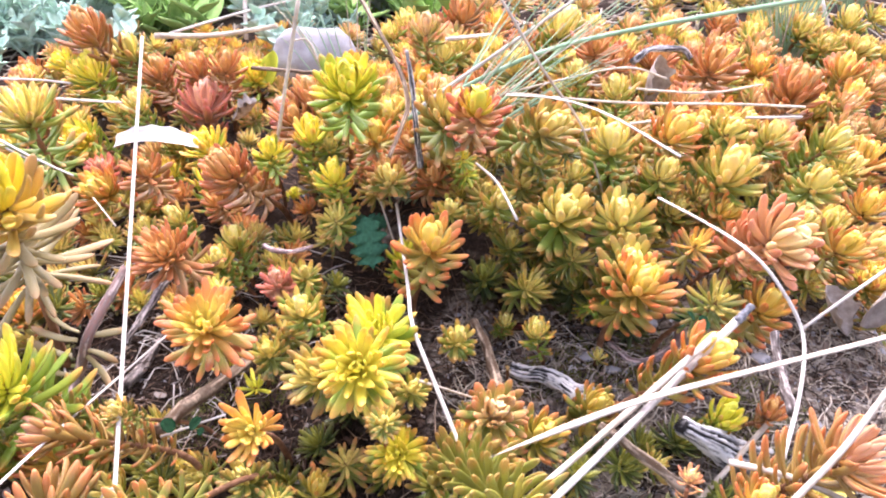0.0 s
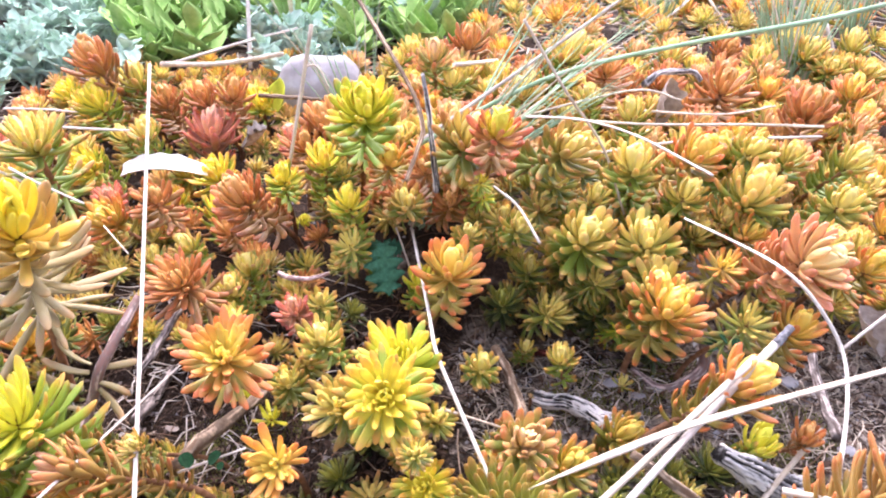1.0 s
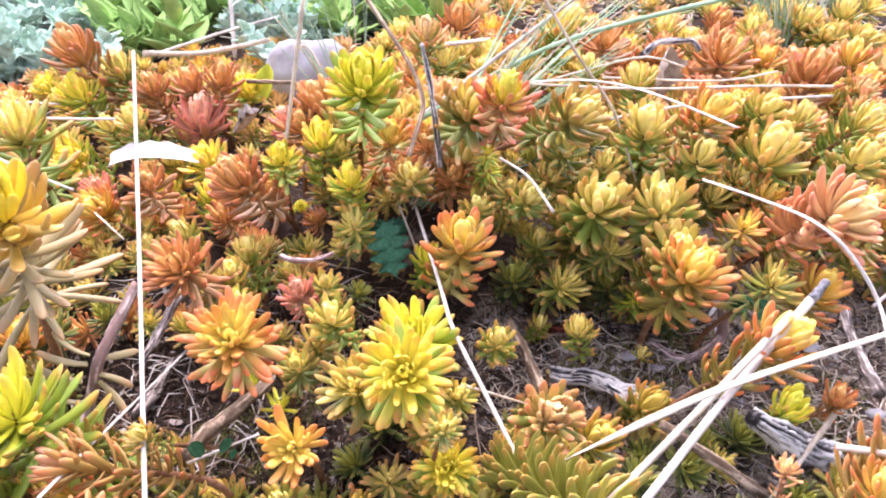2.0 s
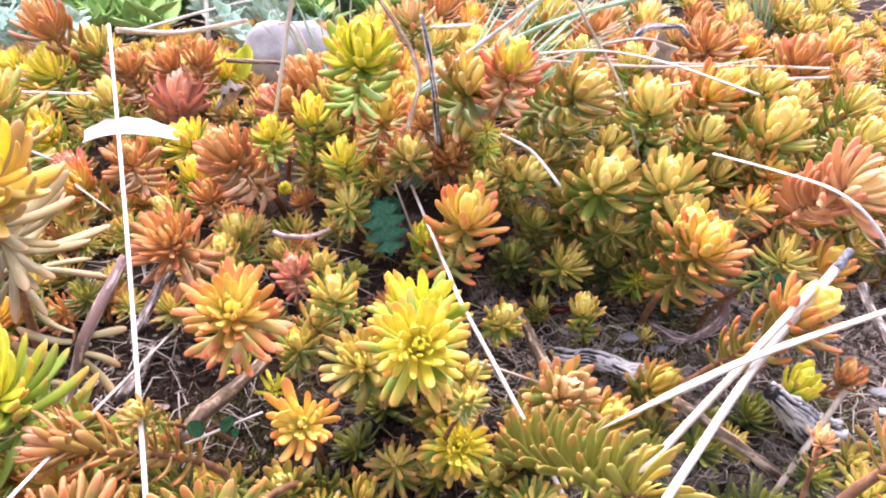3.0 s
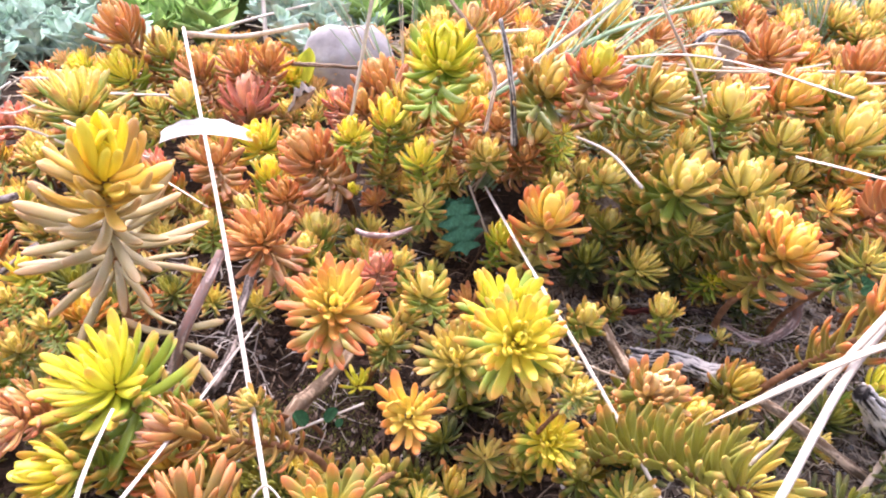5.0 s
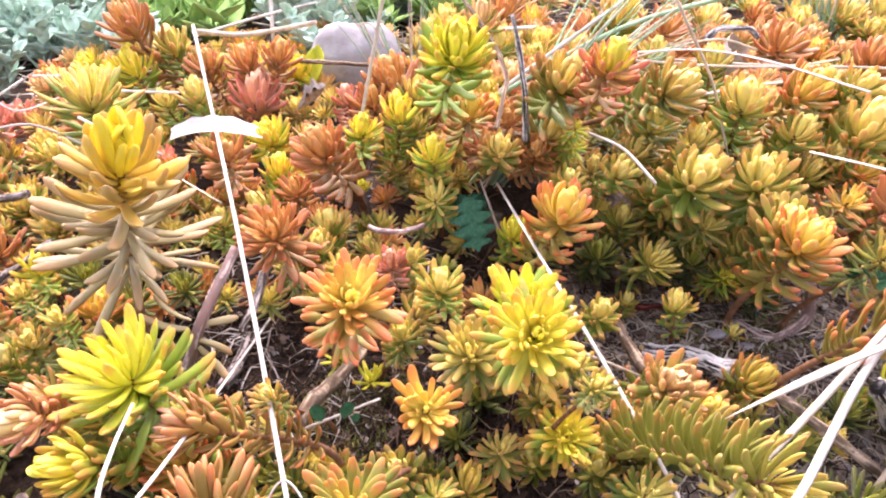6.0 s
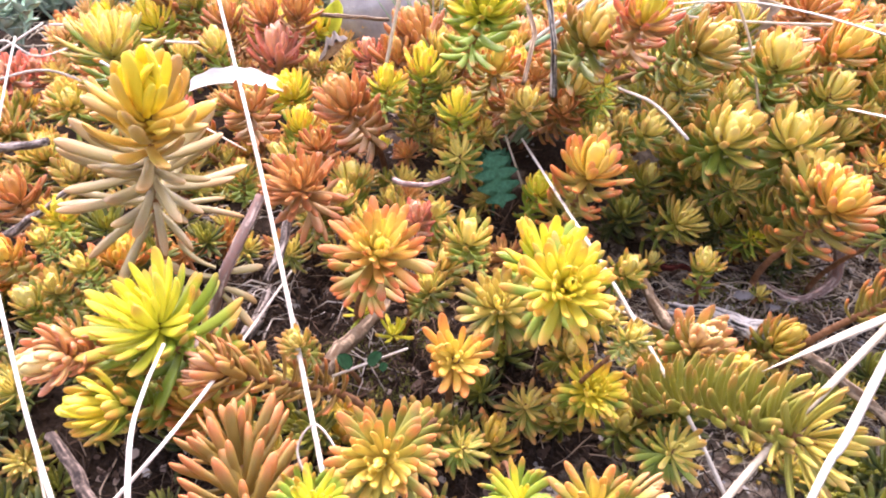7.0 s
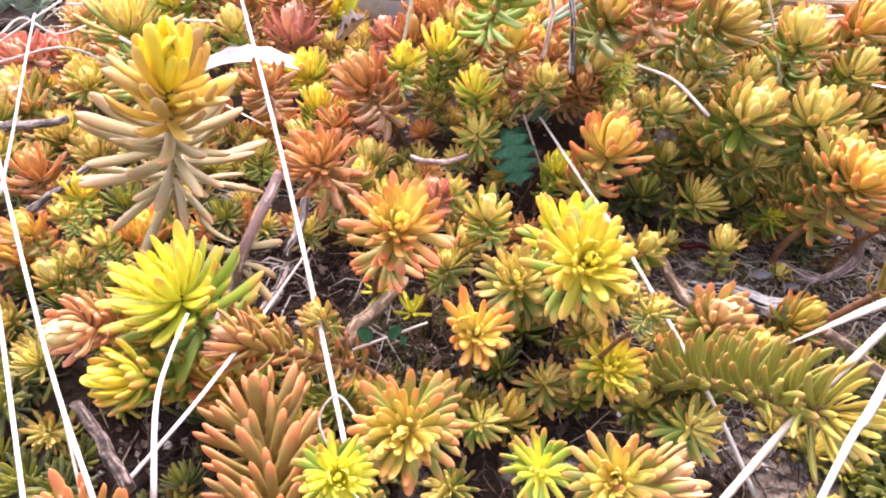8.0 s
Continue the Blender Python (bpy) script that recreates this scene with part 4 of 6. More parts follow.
strand('grass_straw', [(-0.0647, 0.0942, 0.0164), (-0.0674, 0.1041, 0.0186), (-0.0802, 0.1541, 0.0346), (-0.0959, 0.2130, 0.0510), (-0.1279, 0.3282, 0.0778)], 0.00046, 0.00063, PALE_STRAW, 'dry pale grass straw lying over the stonecrop', 'straw', 'dry straws', flat=0.6)
strand('grass_straw', [(0.0169, 0.1282, -0.0093), (0.0091, 0.1388, 0.0067), (-0.0021, 0.1596, 0.0251), (-0.0083, 0.1743, 0.0338), (-0.0105, 0.1944, 0.0349), (-0.0163, 0.2435, 0.0384)], 0.00072, 0.00052, PALE_STRAW, 'dry pale grass straw lying over the stonecrop', 'straw', 'dry straws', flat=0.6)
strand('grass_straw', [(-0.0126, 0.2312, 0.0141), (-0.0218, 0.2425, 0.0398)], 0.00053, 0.00033, STRAW, 'dry pale grass straw lying over the stonecrop', 'straw', 'dry straws')
strand('grass_straw', [(-0.1076, 0.1062, 0.0199), (-0.0941, 0.1311, 0.0271), (-0.0892, 0.2336, 0.0019), (-0.0819, 0.2166, 0.0205), (-0.0834, 0.2213, 0.0259)], 0.00052, 0.00037, PALE_STRAW, 'dry pale grass straw lying over the stonecrop', 'straw', 'dry straws', flat=0.6)
strand('grass_straw', [(-0.0672, 0.2600, 0.0253), (-0.0577, 0.2653, 0.0666), (-0.0492, 0.2685, 0.1033)], 0.00069, 0.00076, STRAW, 'dry pale grass straw lying over the stonecrop', 'straw', 'dry straws')
strand('grass_straw', [(0.0510, 0.2234, 0.0519), (0.0420, 0.2203, 0.0746), (0.0286, 0.2111, 0.0935), (0.0153, 0.2060, 0.1142)], 0.00039, 0.00043, STRAW, 'dry pale grass straw lying over the stonecrop', 'straw', 'dry straws')
strand('grass_straw', [(0.0613, 0.1035, 0.0423), (0.0773, 0.1308, 0.0445), (0.0841, 0.1479, 0.0490), (0.0772, 0.1518, 0.0606), (0.0716, 0.1590, 0.0656), (0.0675, 0.1753, 0.0643), (0.0608, 0.1967, 0.0619)], 0.00049, 0.00034, PALE_STRAW, 'dry pale grass straw lying over the stonecrop', 'straw', 'dry straws', flat=0.6)
strand('grass_straw', [(0.0189, 0.2221, 0.0840), (0.0319, 0.2083, 0.0870), (0.0444, 0.1951, 0.0864), (0.0567, 0.1708, 0.0842)], 0.00043, 0.00044, PALE_STRAW, 'dry pale grass straw lying over the stonecrop', 'straw', 'dry straws', flat=0.6)
strand('grass_straw', [(0.0229, 0.2497, 0.0764), (0.0598, 0.2482, 0.0736), (0.0996, 0.2528, 0.0716), (0.1261, 0.2572, 0.0692)], 0.00041, 0.00050, STRAW, 'dry pale grass straw lying over the stonecrop', 'straw', 'dry straws')
strand('grass_straw', [(0.0429, 0.2388, 0.0666), (0.0735, 0.2406, 0.0700), (0.1228, 0.2508, 0.0678)], 0.00047, 0.00042, PALE_STRAW, 'dry pale grass straw lying over the stonecrop', 'straw', 'dry straws')
strand('grass_straw', [(0.0250, 0.2840, 0.0663), (0.0465, 0.2865, 0.0711), (0.0702, 0.2885, 0.0749), (0.0853, 0.2865, 0.0711)], 0.00039, 0.00047, STRAW, 'dry pale grass straw lying over the stonecrop', 'straw', 'dry straws')
strand('grass_leaf', [(-0.0131, 0.2648, 0.0622), (0.0179, 0.2776, 0.0756), (0.0449, 0.2825, 0.0848), (0.0850, 0.2814, 0.0936), (0.1252, 0.2747, 0.1022), (0.1576, 0.2732, 0.1099)], 0.00082, 0.00087, BLADE, 'green grass blade arching over the stonecrop', 'grass', 'grass blades')
strand('grass_straw', [(-0.0123, 0.2703, 0.0619), (0.0033, 0.2707, 0.0734), (0.0445, 0.2743, 0.1014), (0.0572, 0.2736, 0.1108)], 0.00090, 0.00049, PALE_STRAW, 'dry pale grass straw lying over the stonecrop', 'straw', 'dry straws')
strand('grass_straw', [(0.0218, 0.2018, 0.0524), (0.0170, 0.2178, 0.0572), (0.0109, 0.2349, 0.0572)], 0.00048, 0.00040, PALE_STRAW, 'dry pale grass straw lying over the stonecrop', 'straw', 'dry straws')
strand('thick_straw', [(-0.0095, 0.0950, 0.0228), (0.0125, 0.1147, 0.0245), (0.0372, 0.1297, 0.0369), (0.0619, 0.1434, 0.0517)], 0.00068, 0.00094, STRAW, 'thick split straw stalk with a dark broken end', 'straw', 'dry straws', flat=0.7)
bleached_straw = strand('thick_straw', [(-0.0020, 0.0830, 0.0325), (0.0111, 0.0973, 0.0360), (0.0166, 0.1023, 0.0375), (0.0459, 0.1336, 0.0388), (0.0681, 0.1470, 0.0537)], 0.00050, 0.00102, PALE_STRAW, 'thick bleached straw stalk with a dark broken end', 'straw', 'dry straws', flat=0.7)
strand('broken_end', [(0.0674, 0.1465, 0.0532), (0.0714, 0.1490, 0.0560)], 0.00112, 0.00098, FRAYED, 'dark frayed broken end', 'straw', 'dry straws', rough=0.15, parent=bleached_straw)
strand('flat_straw', [(0.1080, 0.1420, 0.0553), (0.0977, 0.1391, 0.0540), (0.0624, 0.1311, 0.0497), (0.0411, 0.1261, 0.0468), (0.0253, 0.1220, 0.0432), (0.0095, 0.1190, 0.0377)], 0.00070, 0.00115, STRAW, 'flat dry straw blade with a pointed end', 'straw', 'dry straws', flat=0.35, point=0.22)
strand('grass_straw', [(0.0605, 0.1426, -0.0092), (0.0686, 0.1477, -0.0037), (0.0957, 0.1674, 0.0119)], 0.00086, 0.00080, STRAW, 'dry pale grass straw lying over the stonecrop', 'straw', 'dry straws')
strand('grass_straw', [(0.0522, 0.0849, 0.0583), (0.0567, 0.0880, 0.0599), (0.0665, 0.0954, 0.0631), (0.0797, 0.1058, 0.0720)], 0.00057, 0.00056, STRAW, 'dry pale grass straw lying over the stonecrop', 'straw', 'dry straws')
strand('grass_straw', [(0.0897, 0.1584, 0.0432), (0.1037, 0.1665, 0.0477), (0.1182, 0.1746, 0.0523)], 0.00046, 0.00048, PALE_STRAW, 'dry pale grass straw lying over the stonecrop', 'straw', 'dry straws')
strand('grass_straw', [(0.0545, 0.1090, 0.0461), (0.0640, 0.1039, 0.0472), (0.0718, 0.0982, 0.0471)], 0.00066, 0.00054, STRAW, 'dry pale grass straw lying over the stonecrop', 'straw', 'dry straws')
strand('grass_straw', [(-0.0967, 0.0790, 0.0383), (-0.0993, 0.0833, 0.0418), (-0.1110, 0.1024, 0.0446), (-0.1223, 0.1225, 0.0494), (-0.1382, 0.1523, 0.0613), (-0.1458, 0.1676, 0.0680)], 0.00037, 0.00038, PALE_STRAW, 'dry pale grass straw lying over the stonecrop', 'straw', 'dry straws', flat=0.6)
strand('grass_straw', [(-0.1058, 0.0779, 0.0399), (-0.1085, 0.0837, 0.0419), (-0.1221, 0.1118, 0.0508), (-0.1298, 0.1283, 0.0596)], 0.00036, 0.00035, PALE_STRAW, 'dry pale grass straw lying over the stonecrop', 'straw', 'dry straws', flat=0.6)
strand('grass_straw', [(-0.1013, 0.0841, 0.0390), (-0.1106, 0.1017, 0.0435)], 0.00025, 0.00018, STRAW, 'dry pale grass straw lying over the stonecrop', 'straw', 'dry straws')
strand('grass_straw', [(-0.1602, 0.1867, 0.0393), (-0.1625, 0.2027, 0.0476), (-0.1661, 0.2277, 0.0619), (-0.1682, 0.2445, 0.0717)], 0.00046, 0.00036, PALE_STRAW, 'dry pale grass straw lying over the stonecrop', 'straw', 'dry straws')
strand('grass_straw', [(-0.1809, 0.2336, 0.0613), (-0.1759, 0.2358, 0.0656), (-0.1624, 0.2515, 0.0744)], 0.00047, 0.00037, PALE_STRAW, 'dry pale grass straw lying over the stonecrop', 'straw', 'dry straws')
strand('grass_straw', [(-0.1842, 0.2483, 0.0566), (-0.1655, 0.2547, 0.0592), (-0.1461, 0.2547, 0.0500)], 0.00044, 0.00039, PALE_STRAW, 'dry pale grass straw lying over the stonecrop', 'straw', 'dry straws')
strand('grass_straw', [(-0.1813, 0.2471, 0.0651), (-0.1796, 0.2598, 0.0675), (-0.1690, 0.2570, 0.0631), (-0.1606, 0.2686, 0.0641)], 0.00037, 0.00033, PALE_STRAW, 'dry pale grass straw lying over the stonecrop', 'straw', 'dry straws')
strand('grass_straw', [(-0.0956, 0.0917, 0.0323), (-0.0978, 0.1046, 0.0391), (-0.0978, 0.1141, 0.0419), (-0.0968, 0.1233, 0.0442)], 0.00051, 0.00032, PALE_STRAW, 'pale dry grass blade bent below a rosette', 'straw', 'dry straws', flat=0.35)
strand('grass_straw', [(-0.0072, 0.1582, 0.0276), (0.0101, 0.1652, 0.0152)], 0.00042, 0.00028, STRAW, 'dry pale grass straw lying over the stonecrop', 'straw', 'dry straws')
strand('grass_straw', [(-0.0709, 0.1466, 0.0186), (-0.0543, 0.1484, 0.0243)], 0.00036, 0.00025, PALE_STRAW, 'dry pale grass straw lying over the stonecrop', 'straw', 'dry straws')
strand('dry_stalk', [(-0.1396, 0.3754, 0.0678), (-0.1223, 0.4142, 0.0596), (-0.0869, 0.4075, 0.0658)], 0.00158, 0.00128, STRAW, 'thick dry stalk lying behind the stonecrop', 'straw', 'dry straws')
strand('grass_straw', [(-0.1510, 0.4266, 0.0577), (-0.1189, 0.4523, 0.0635), (-0.0902, 0.4769, 0.0671)], 0.00090, 0.00074, PALE_STRAW, 'dry pale grass straw lying over the stonecrop', 'straw', 'dry straws')
strand('grass_straw', [(-0.1163, 0.4555, 0.0482), (-0.1176, 0.4712, 0.0777), (-0.1190, 0.4853, 0.1043)], 0.00120, 0.00120, PALE_STRAW, 'dry pale grass straw lying over the stonecrop', 'straw', 'dry straws')
strand('grass_straw', [(-0.1980, 0.3359, 0.0575), (-0.1803, 0.3356, 0.0570), (-0.1651, 0.3349, 0.0557)], 0.00055, 0.00045, PALE_STRAW, 'dry pale grass straw lying over the stonecrop', 'straw', 'dry straws')
strand('grass_straw', [(-0.1575, 0.3025, 0.0585), (-0.1391, 0.3019, 0.0575), (-0.1252, 0.3017, 0.0571)], 0.00058, 0.00041, PALE_STRAW, 'dry pale grass straw lying over the stonecrop', 'straw', 'dry straws')
strand('grass_straw', [(-0.1368, 0.2233, 0.0694), (-0.1281, 0.2211, 0.0653), (-0.1141, 0.2181, 0.0596)], 0.00044, 0.00031, PALE_STRAW, 'dry pale grass straw lying over the stonecrop', 'straw', 'dry straws')
strand('grass_straw', [(0.0017, 0.3847, 0.0640), (0.0255, 0.4060, 0.0616)], 0.00122, 0.00096, PALE_STRAW, 'dry pale grass straw lying over the stonecrop', 'straw', 'dry straws')
strand('grass_straw', [(0.2093, 0.4354, 0.0743), (0.2140, 0.4266, 0.0577), (0.2233, 0.4219, 0.0489)], 0.00101, 0.00101, PALE_STRAW, 'dry pale grass straw lying over the stonecrop', 'straw', 'dry straws')
strand('grass_straw', [(0.1730, 0.5231, 0.0754), (0.1975, 0.5058, 0.0394)], 0.00094, 0.00080, STRAW, 'dry pale grass straw lying over the stonecrop', 'straw', 'dry straws')
strand('grass_straw', [(0.1600, 0.5236, 0.0757), (0.1218, 0.4919, 0.0533)], 0.00080, 0.00077, PALE_STRAW, 'dry pale grass straw lying over the stonecrop', 'straw', 'dry straws')
strand('grass_straw', [(0.0570, 0.2953, 0.0664), (0.1016, 0.2938, 0.0635), (0.1345, 0.3150, 0.0608)], 0.00048, 0.00043, STRAW, 'dry pale grass straw lying over the stonecrop', 'straw', 'dry straws')
strand('grass_straw', [(-0.0627, 0.3237, 0.0772), (-0.0568, 0.3237, 0.0772), (-0.0520, 0.3195, 0.0692)], 0.00043, 0.00034, STRAW, 'dry pale grass straw lying over the stonecrop', 'straw', 'dry straws')
strand('grass_straw', [(-0.1103, 0.2195, 0.0516), (-0.0946, 0.1974, 0.0526)], 0.00026, 0.00018, STRAW, 'dry pale grass straw lying over the stonecrop', 'straw', 'dry straws')
strand('grass_straw', [(-0.0715, 0.1130, 0.0180), (-0.0750, 0.1190, 0.0225), (-0.0715, 0.1210, 0.0270), (-0.0670, 0.1170, 0.0220), (-0.0660, 0.1120, 0.0140)], 0.00028, 0.00020, PALE_STRAW, 'thin bleached grass blade bent into a loop', 'straw', 'dry straws')
woody('dead_stem', [(0.0235, 0.2190, 0.0030), (0.0280, 0.2165, 0.0050), (0.0330, 0.2170, 0.0045), (0.0370, 0.2200, 0.0020)], 0.00120, 0.00080, RED_STEM, 'dark red dead stem lying on the soil', 'twig', 'stems and twigs')
woody('dry_twig', [(-0.0076, 0.2413, 0.0532), (-0.0086, 0.2390, 0.0673), (-0.0096, 0.2429, 0.0784), (-0.0117, 0.2492, 0.0908)], 0.00106, 0.00064, GREY_BARK, 'thin dark dead twig standing upright', 'twig', 'stems and twigs')
woody('grass_stalk', [(-0.0176, 0.2366, 0.0583), (-0.0139, 0.2496, 0.0656), (-0.0122, 0.2581, 0.0709), (-0.0168, 0.2696, 0.0818), (-0.0299, 0.2903, 0.0995), (-0.0418, 0.3097, 0.1148)], 0.00075, 0.00086, WOOD, 'thin brown grass stem arching up', 'twig', 'stems and twigs')
scarred_stem = woody('woody_stem', [(-0.1050, 0.1660, 0.0130), (-0.1030, 0.1740, 0.0180), (-0.0985, 0.1760, 0.0300), (-0.0905, 0.1900, 0.0430)], 0.00150, 0.00135, PINK_STEM, 'pinkish scarred stonecrop stem with a few curled leaves', 'twig', 'stems and twigs')
woody('woody_stem', [(-0.0738, 0.1515, 0.0156), (-0.0684, 0.1678, 0.0135), (-0.0606, 0.1929, 0.0081)], 0.00197, 0.00176, WOOD, 'brown bare stonecrop stem lying on the soil', 'twig', 'stems and twigs')
woody('woody_stem', [(-0.0998, 0.1909, -0.0009), (-0.0963, 0.2173, 0.0002)], 0.00178, 0.00146, GREY_STEM, 'grey bare stem lying on the soil', 'twig', 'stems and twigs')
woody('woody_stem', [(0.0164, 0.1797, 0.0055), (0.0143, 0.1949, 0.0100), (0.0096, 0.2040, 0.0160)], 0.00175, 0.00110, WOOD, 'brown bare stem rising from the soil', 'twig', 'stems and twigs')
woody('bark_branch', [(0.0219, 0.1969, 0.0013), (0.0345, 0.1906, 0.0026), (0.0439, 0.1753, 0.0069)], 0.00217, 0.00247, GREY_BARK, 'flaking grey bark branch half buried in soil', 'twig', 'stems and twigs', ridge=0.34)
woody('bark_branch', [(0.0596, 0.1474, 0.0215), (0.0824, 0.1628, -0.0021), (0.1051, 0.1783, -0.0256)], 0.00184, 0.00588, GREY_BARK, 'thick flaking grey bark root beside the straws', 'twig', 'stems and twigs', ridge=0.34, wobble=0.05)
woody('woody_stem', [(0.0420, 0.1569, 0.0133), (0.0500, 0.1555, 0.0070), (0.0620, 0.1533, -0.0020), (0.0735, 0.1512, -0.0108)], 0.00120, 0.00140, WOOD, 'brown bare stem beside the straws', 'twig', 'stems and twigs')
woody('root', [(0.0827, 0.1579, 0.0422), (0.0808, 0.1468, 0.0384), (0.0787, 0.1345, 0.0367)], 0.00099, 0.00128, GREY_STEM, 'dark root on sandy soil', 'twig', 'stems and twigs')
woody('woody_stem', [(0.0562, 0.2124, 0.0010), (0.0628, 0.2035, -0.0004), (0.0717, 0.2056, 0.0005), (0.0783, 0.2090, 0.0047), (0.0774, 0.2094, 0.0145)], 0.00125, 0.00173, PINK_STEM, 'reddish bare stem bending up under a rosette', 'twig', 'stems and twigs')
woody('root', [(0.0457, 0.2204, 0.0026), (0.0535, 0.2186, 0.0020), (0.0597, 0.2132, 0.0009)], 0.00101, 0.00117, DARK_TWIG, 'dark root on the soil', 'twig', 'stems and twigs')
woody('woody_stem', [(-0.0314, 0.1763, -0.0087), (-0.0218, 0.2048, -0.0169)], 0.00171, 0.00192, DARK_TWIG, 'dark bare stem below a rosette', 'twig', 'stems and twigs')
woody('woody_stem', [(-0.1677, 0.2071, 0.0240), (-0.1588, 0.2095, 0.0289), (-0.1475, 0.2133, 0.0366)], 0.00136, 0.00096, GREY_STEM, 'grey bare stem lying on the soil', 'twig', 'stems and twigs')
woody('woody_stem', [(-0.1965, 0.2534, 0.0339), (-0.1835, 0.2532, 0.0344), (-0.1705, 0.2537, 0.0361)], 0.00186, 0.00130, GREY_STEM, 'grey bare stem lying on the soil', 'twig', 'stems and twigs')
woody('dry_twig', [(-0.1194, 0.1212, 0.0263), (-0.1102, 0.1096, 0.0265), (-0.1033, 0.1000, 0.0262)], 0.00104, 0.00109, DARK_TWIG, 'dark twig lying on the soil', 'twig', 'stems and twigs')
woody('woody_stem', [(-0.0876, 0.2125, 0.0281), (-0.0864, 0.1848, 0.0302), (-0.0893, 0.1767, 0.0257)], 0.00131, 0.00092, GREY_STEM, 'grey bare stem lying on the soil', 'twig', 'stems and twigs')
woody('dry_twig', [(0.0823, 0.3295, 0.0667), (0.0911, 0.3370, 0.0703), (0.1063, 0.3420, 0.0691), (0.1106, 0.3400, 0.0653)], 0.00147, 0.00114, GREY_BARK, 'dark bent twig in the cushion', 'twig', 'stems and twigs')
woody('dry_twig', [(-0.0906, 0.3582, 0.0568), (-0.0759, 0.3575, 0.0556), (-0.0599, 0.3569, 0.0544)], 0.00094, 0.00080, WOOD, 'thin brown twig before a stone', 'twig', 'stems and twigs')
woody('dry_twig', [(-0.0578, 0.2170, 0.0356), (-0.0523, 0.2143, 0.0353), (-0.0457, 0.2132, 0.0360), (-0.0413, 0.2136, 0.0373)], 0.00083, 0.00066, PINK_STEM, 'brown stem lying across the gap', 'twig', 'stems and twigs')
PETAL_AT = (-0.1152, 0.2945, 0.0456)
PETAL_TWO = (-0.0757, 0.2982, 0.0506)
SERRATED_BASE = (-0.0264, 0.2379, 0.0350)
SERRATED_TIP = (-0.0244, 0.2256, 0.0239)
CLOVER_AT = (-0.0639, 0.1444, 0.0219)
STONE_AT = (-0.0700, 0.4040, 0.0455)
GRASS_ONE = (-0.0150, 0.2686, 0.0588)
GRASS_TWO = (-0.0385, 0.3531, 0.0473)
GRASS_THREE = (0.1875, 0.4193, 0.0440)
DRY_LEAF_ONE = (0.0911, 0.3327, 0.0621)
DRY_LEAF_TWO = (0.1163, 0.1793, 0.0398)
SPROUT_AT = (0.0648, 0.1670, 0.0381)
LITTLE_LEAF = (-0.0865, 0.3745, 0.0501)
GROUND_BIT_A = (0.0790, 0.2217, 0.0023)
GROUND_BIT_B = (0.0788, 0.2147, 0.0004)
GROUND_BIT_C = (0.0704, 0.2222, 0.0023)
GROUND_BIT_D = (0.0646, 0.2181, 0.0011)


# ---- single leaves, petals and stones ----
def sheet(outline, thick, mat, name, curl=0.0, fold=0.0, rows=14, sweep=0.0, arch=0.0):
    """A thin leaf along +y, 1 long; outline(t) gives its half width; curl bends it along, fold across."""
    verts, faces, cols = [], [], 7
    for s in (1, -1):
        for i in range(rows + 1):
            t = i / rows
            w = max(0.004, outline(t))
            for k in range(cols):
                u = 2 * k / (cols - 1) - 1
                verts.append((u * w, t - 0.2 * abs(curl) * t * t + sweep * abs(u) * (1 - t), s * thick + curl * t * t + arch * (1 - (2 * t - 1) ** 2) + fold * (u * w) ** 2 * 4))
    n = (rows + 1) * cols
    for i in range(rows):
        for k in range(cols - 1):
            a = i * cols + k
            faces.append((a, a + 1, a + cols + 1, a + cols))
            faces.append((n + a + 1, n + a, n + a + cols, n + a + cols + 1))
    rim = [i * cols for i in range(rows + 1)]
    far = [i * cols + cols - 1 for i in range(rows + 1)]
    for line in (rim, far):
        for a, b in zip(line, line[1:]):
            faces.append((a, b, n + b, n + a))
    return mesh_from(name, verts, faces, mat)


def set_thing(name, me, at, turn, size, label, category, group=""):
    ob = new(name, me)
    ob.matrix_basis = Matrix.Translation(at) @ Euler([radians(a) for a in turn]).to_matrix().to_4x4() @ Matrix.Scale(size, 4)
    return tagged(ob, label, category, group)


dry = sheet(lambda t: 0.22 * math.sin(math.pi * min(1, t * 0.97 + 0.03)) ** 0.7 * (0.9 + 0.1 * math.sin(t * 23)), 0.010, DRY_LEAF, "dry_leaf", 0.55, 3.0)
petal = sheet(lambda t: 0.105 * min(1.0, 0.75 + 1.2 * t) * (1 - 0.6 * max(0.0, (t - 0.62) / 0.38) ** 1.4) * (0.94 + 0.06 * math.sin(t * 31)), 0.006, PETAL, "petal", -0.13, 1.2, 22, 0.0, 0.13)
set_thing("dry_petal", dry, Vector(PETAL_TWO) + Vector((-0.010, 0, 0)), (10, 20, -80), 0.014, "pinkish papery dry leaf behind a rosette", "petal")


def facing(at, along, normal, size):
    """A pose with +y along one way and +z towards another."""
    y = Vector(along).normalized()
    x = y.cross(Vector(normal)).normalized()
    z = x.cross(y)
    return Matrix.Translation(at) @ Matrix(((*x, 0), (*y, 0), (*z, 0), (0, 0, 0, 1))).transposed() @ Matrix.Scale(size, 4)


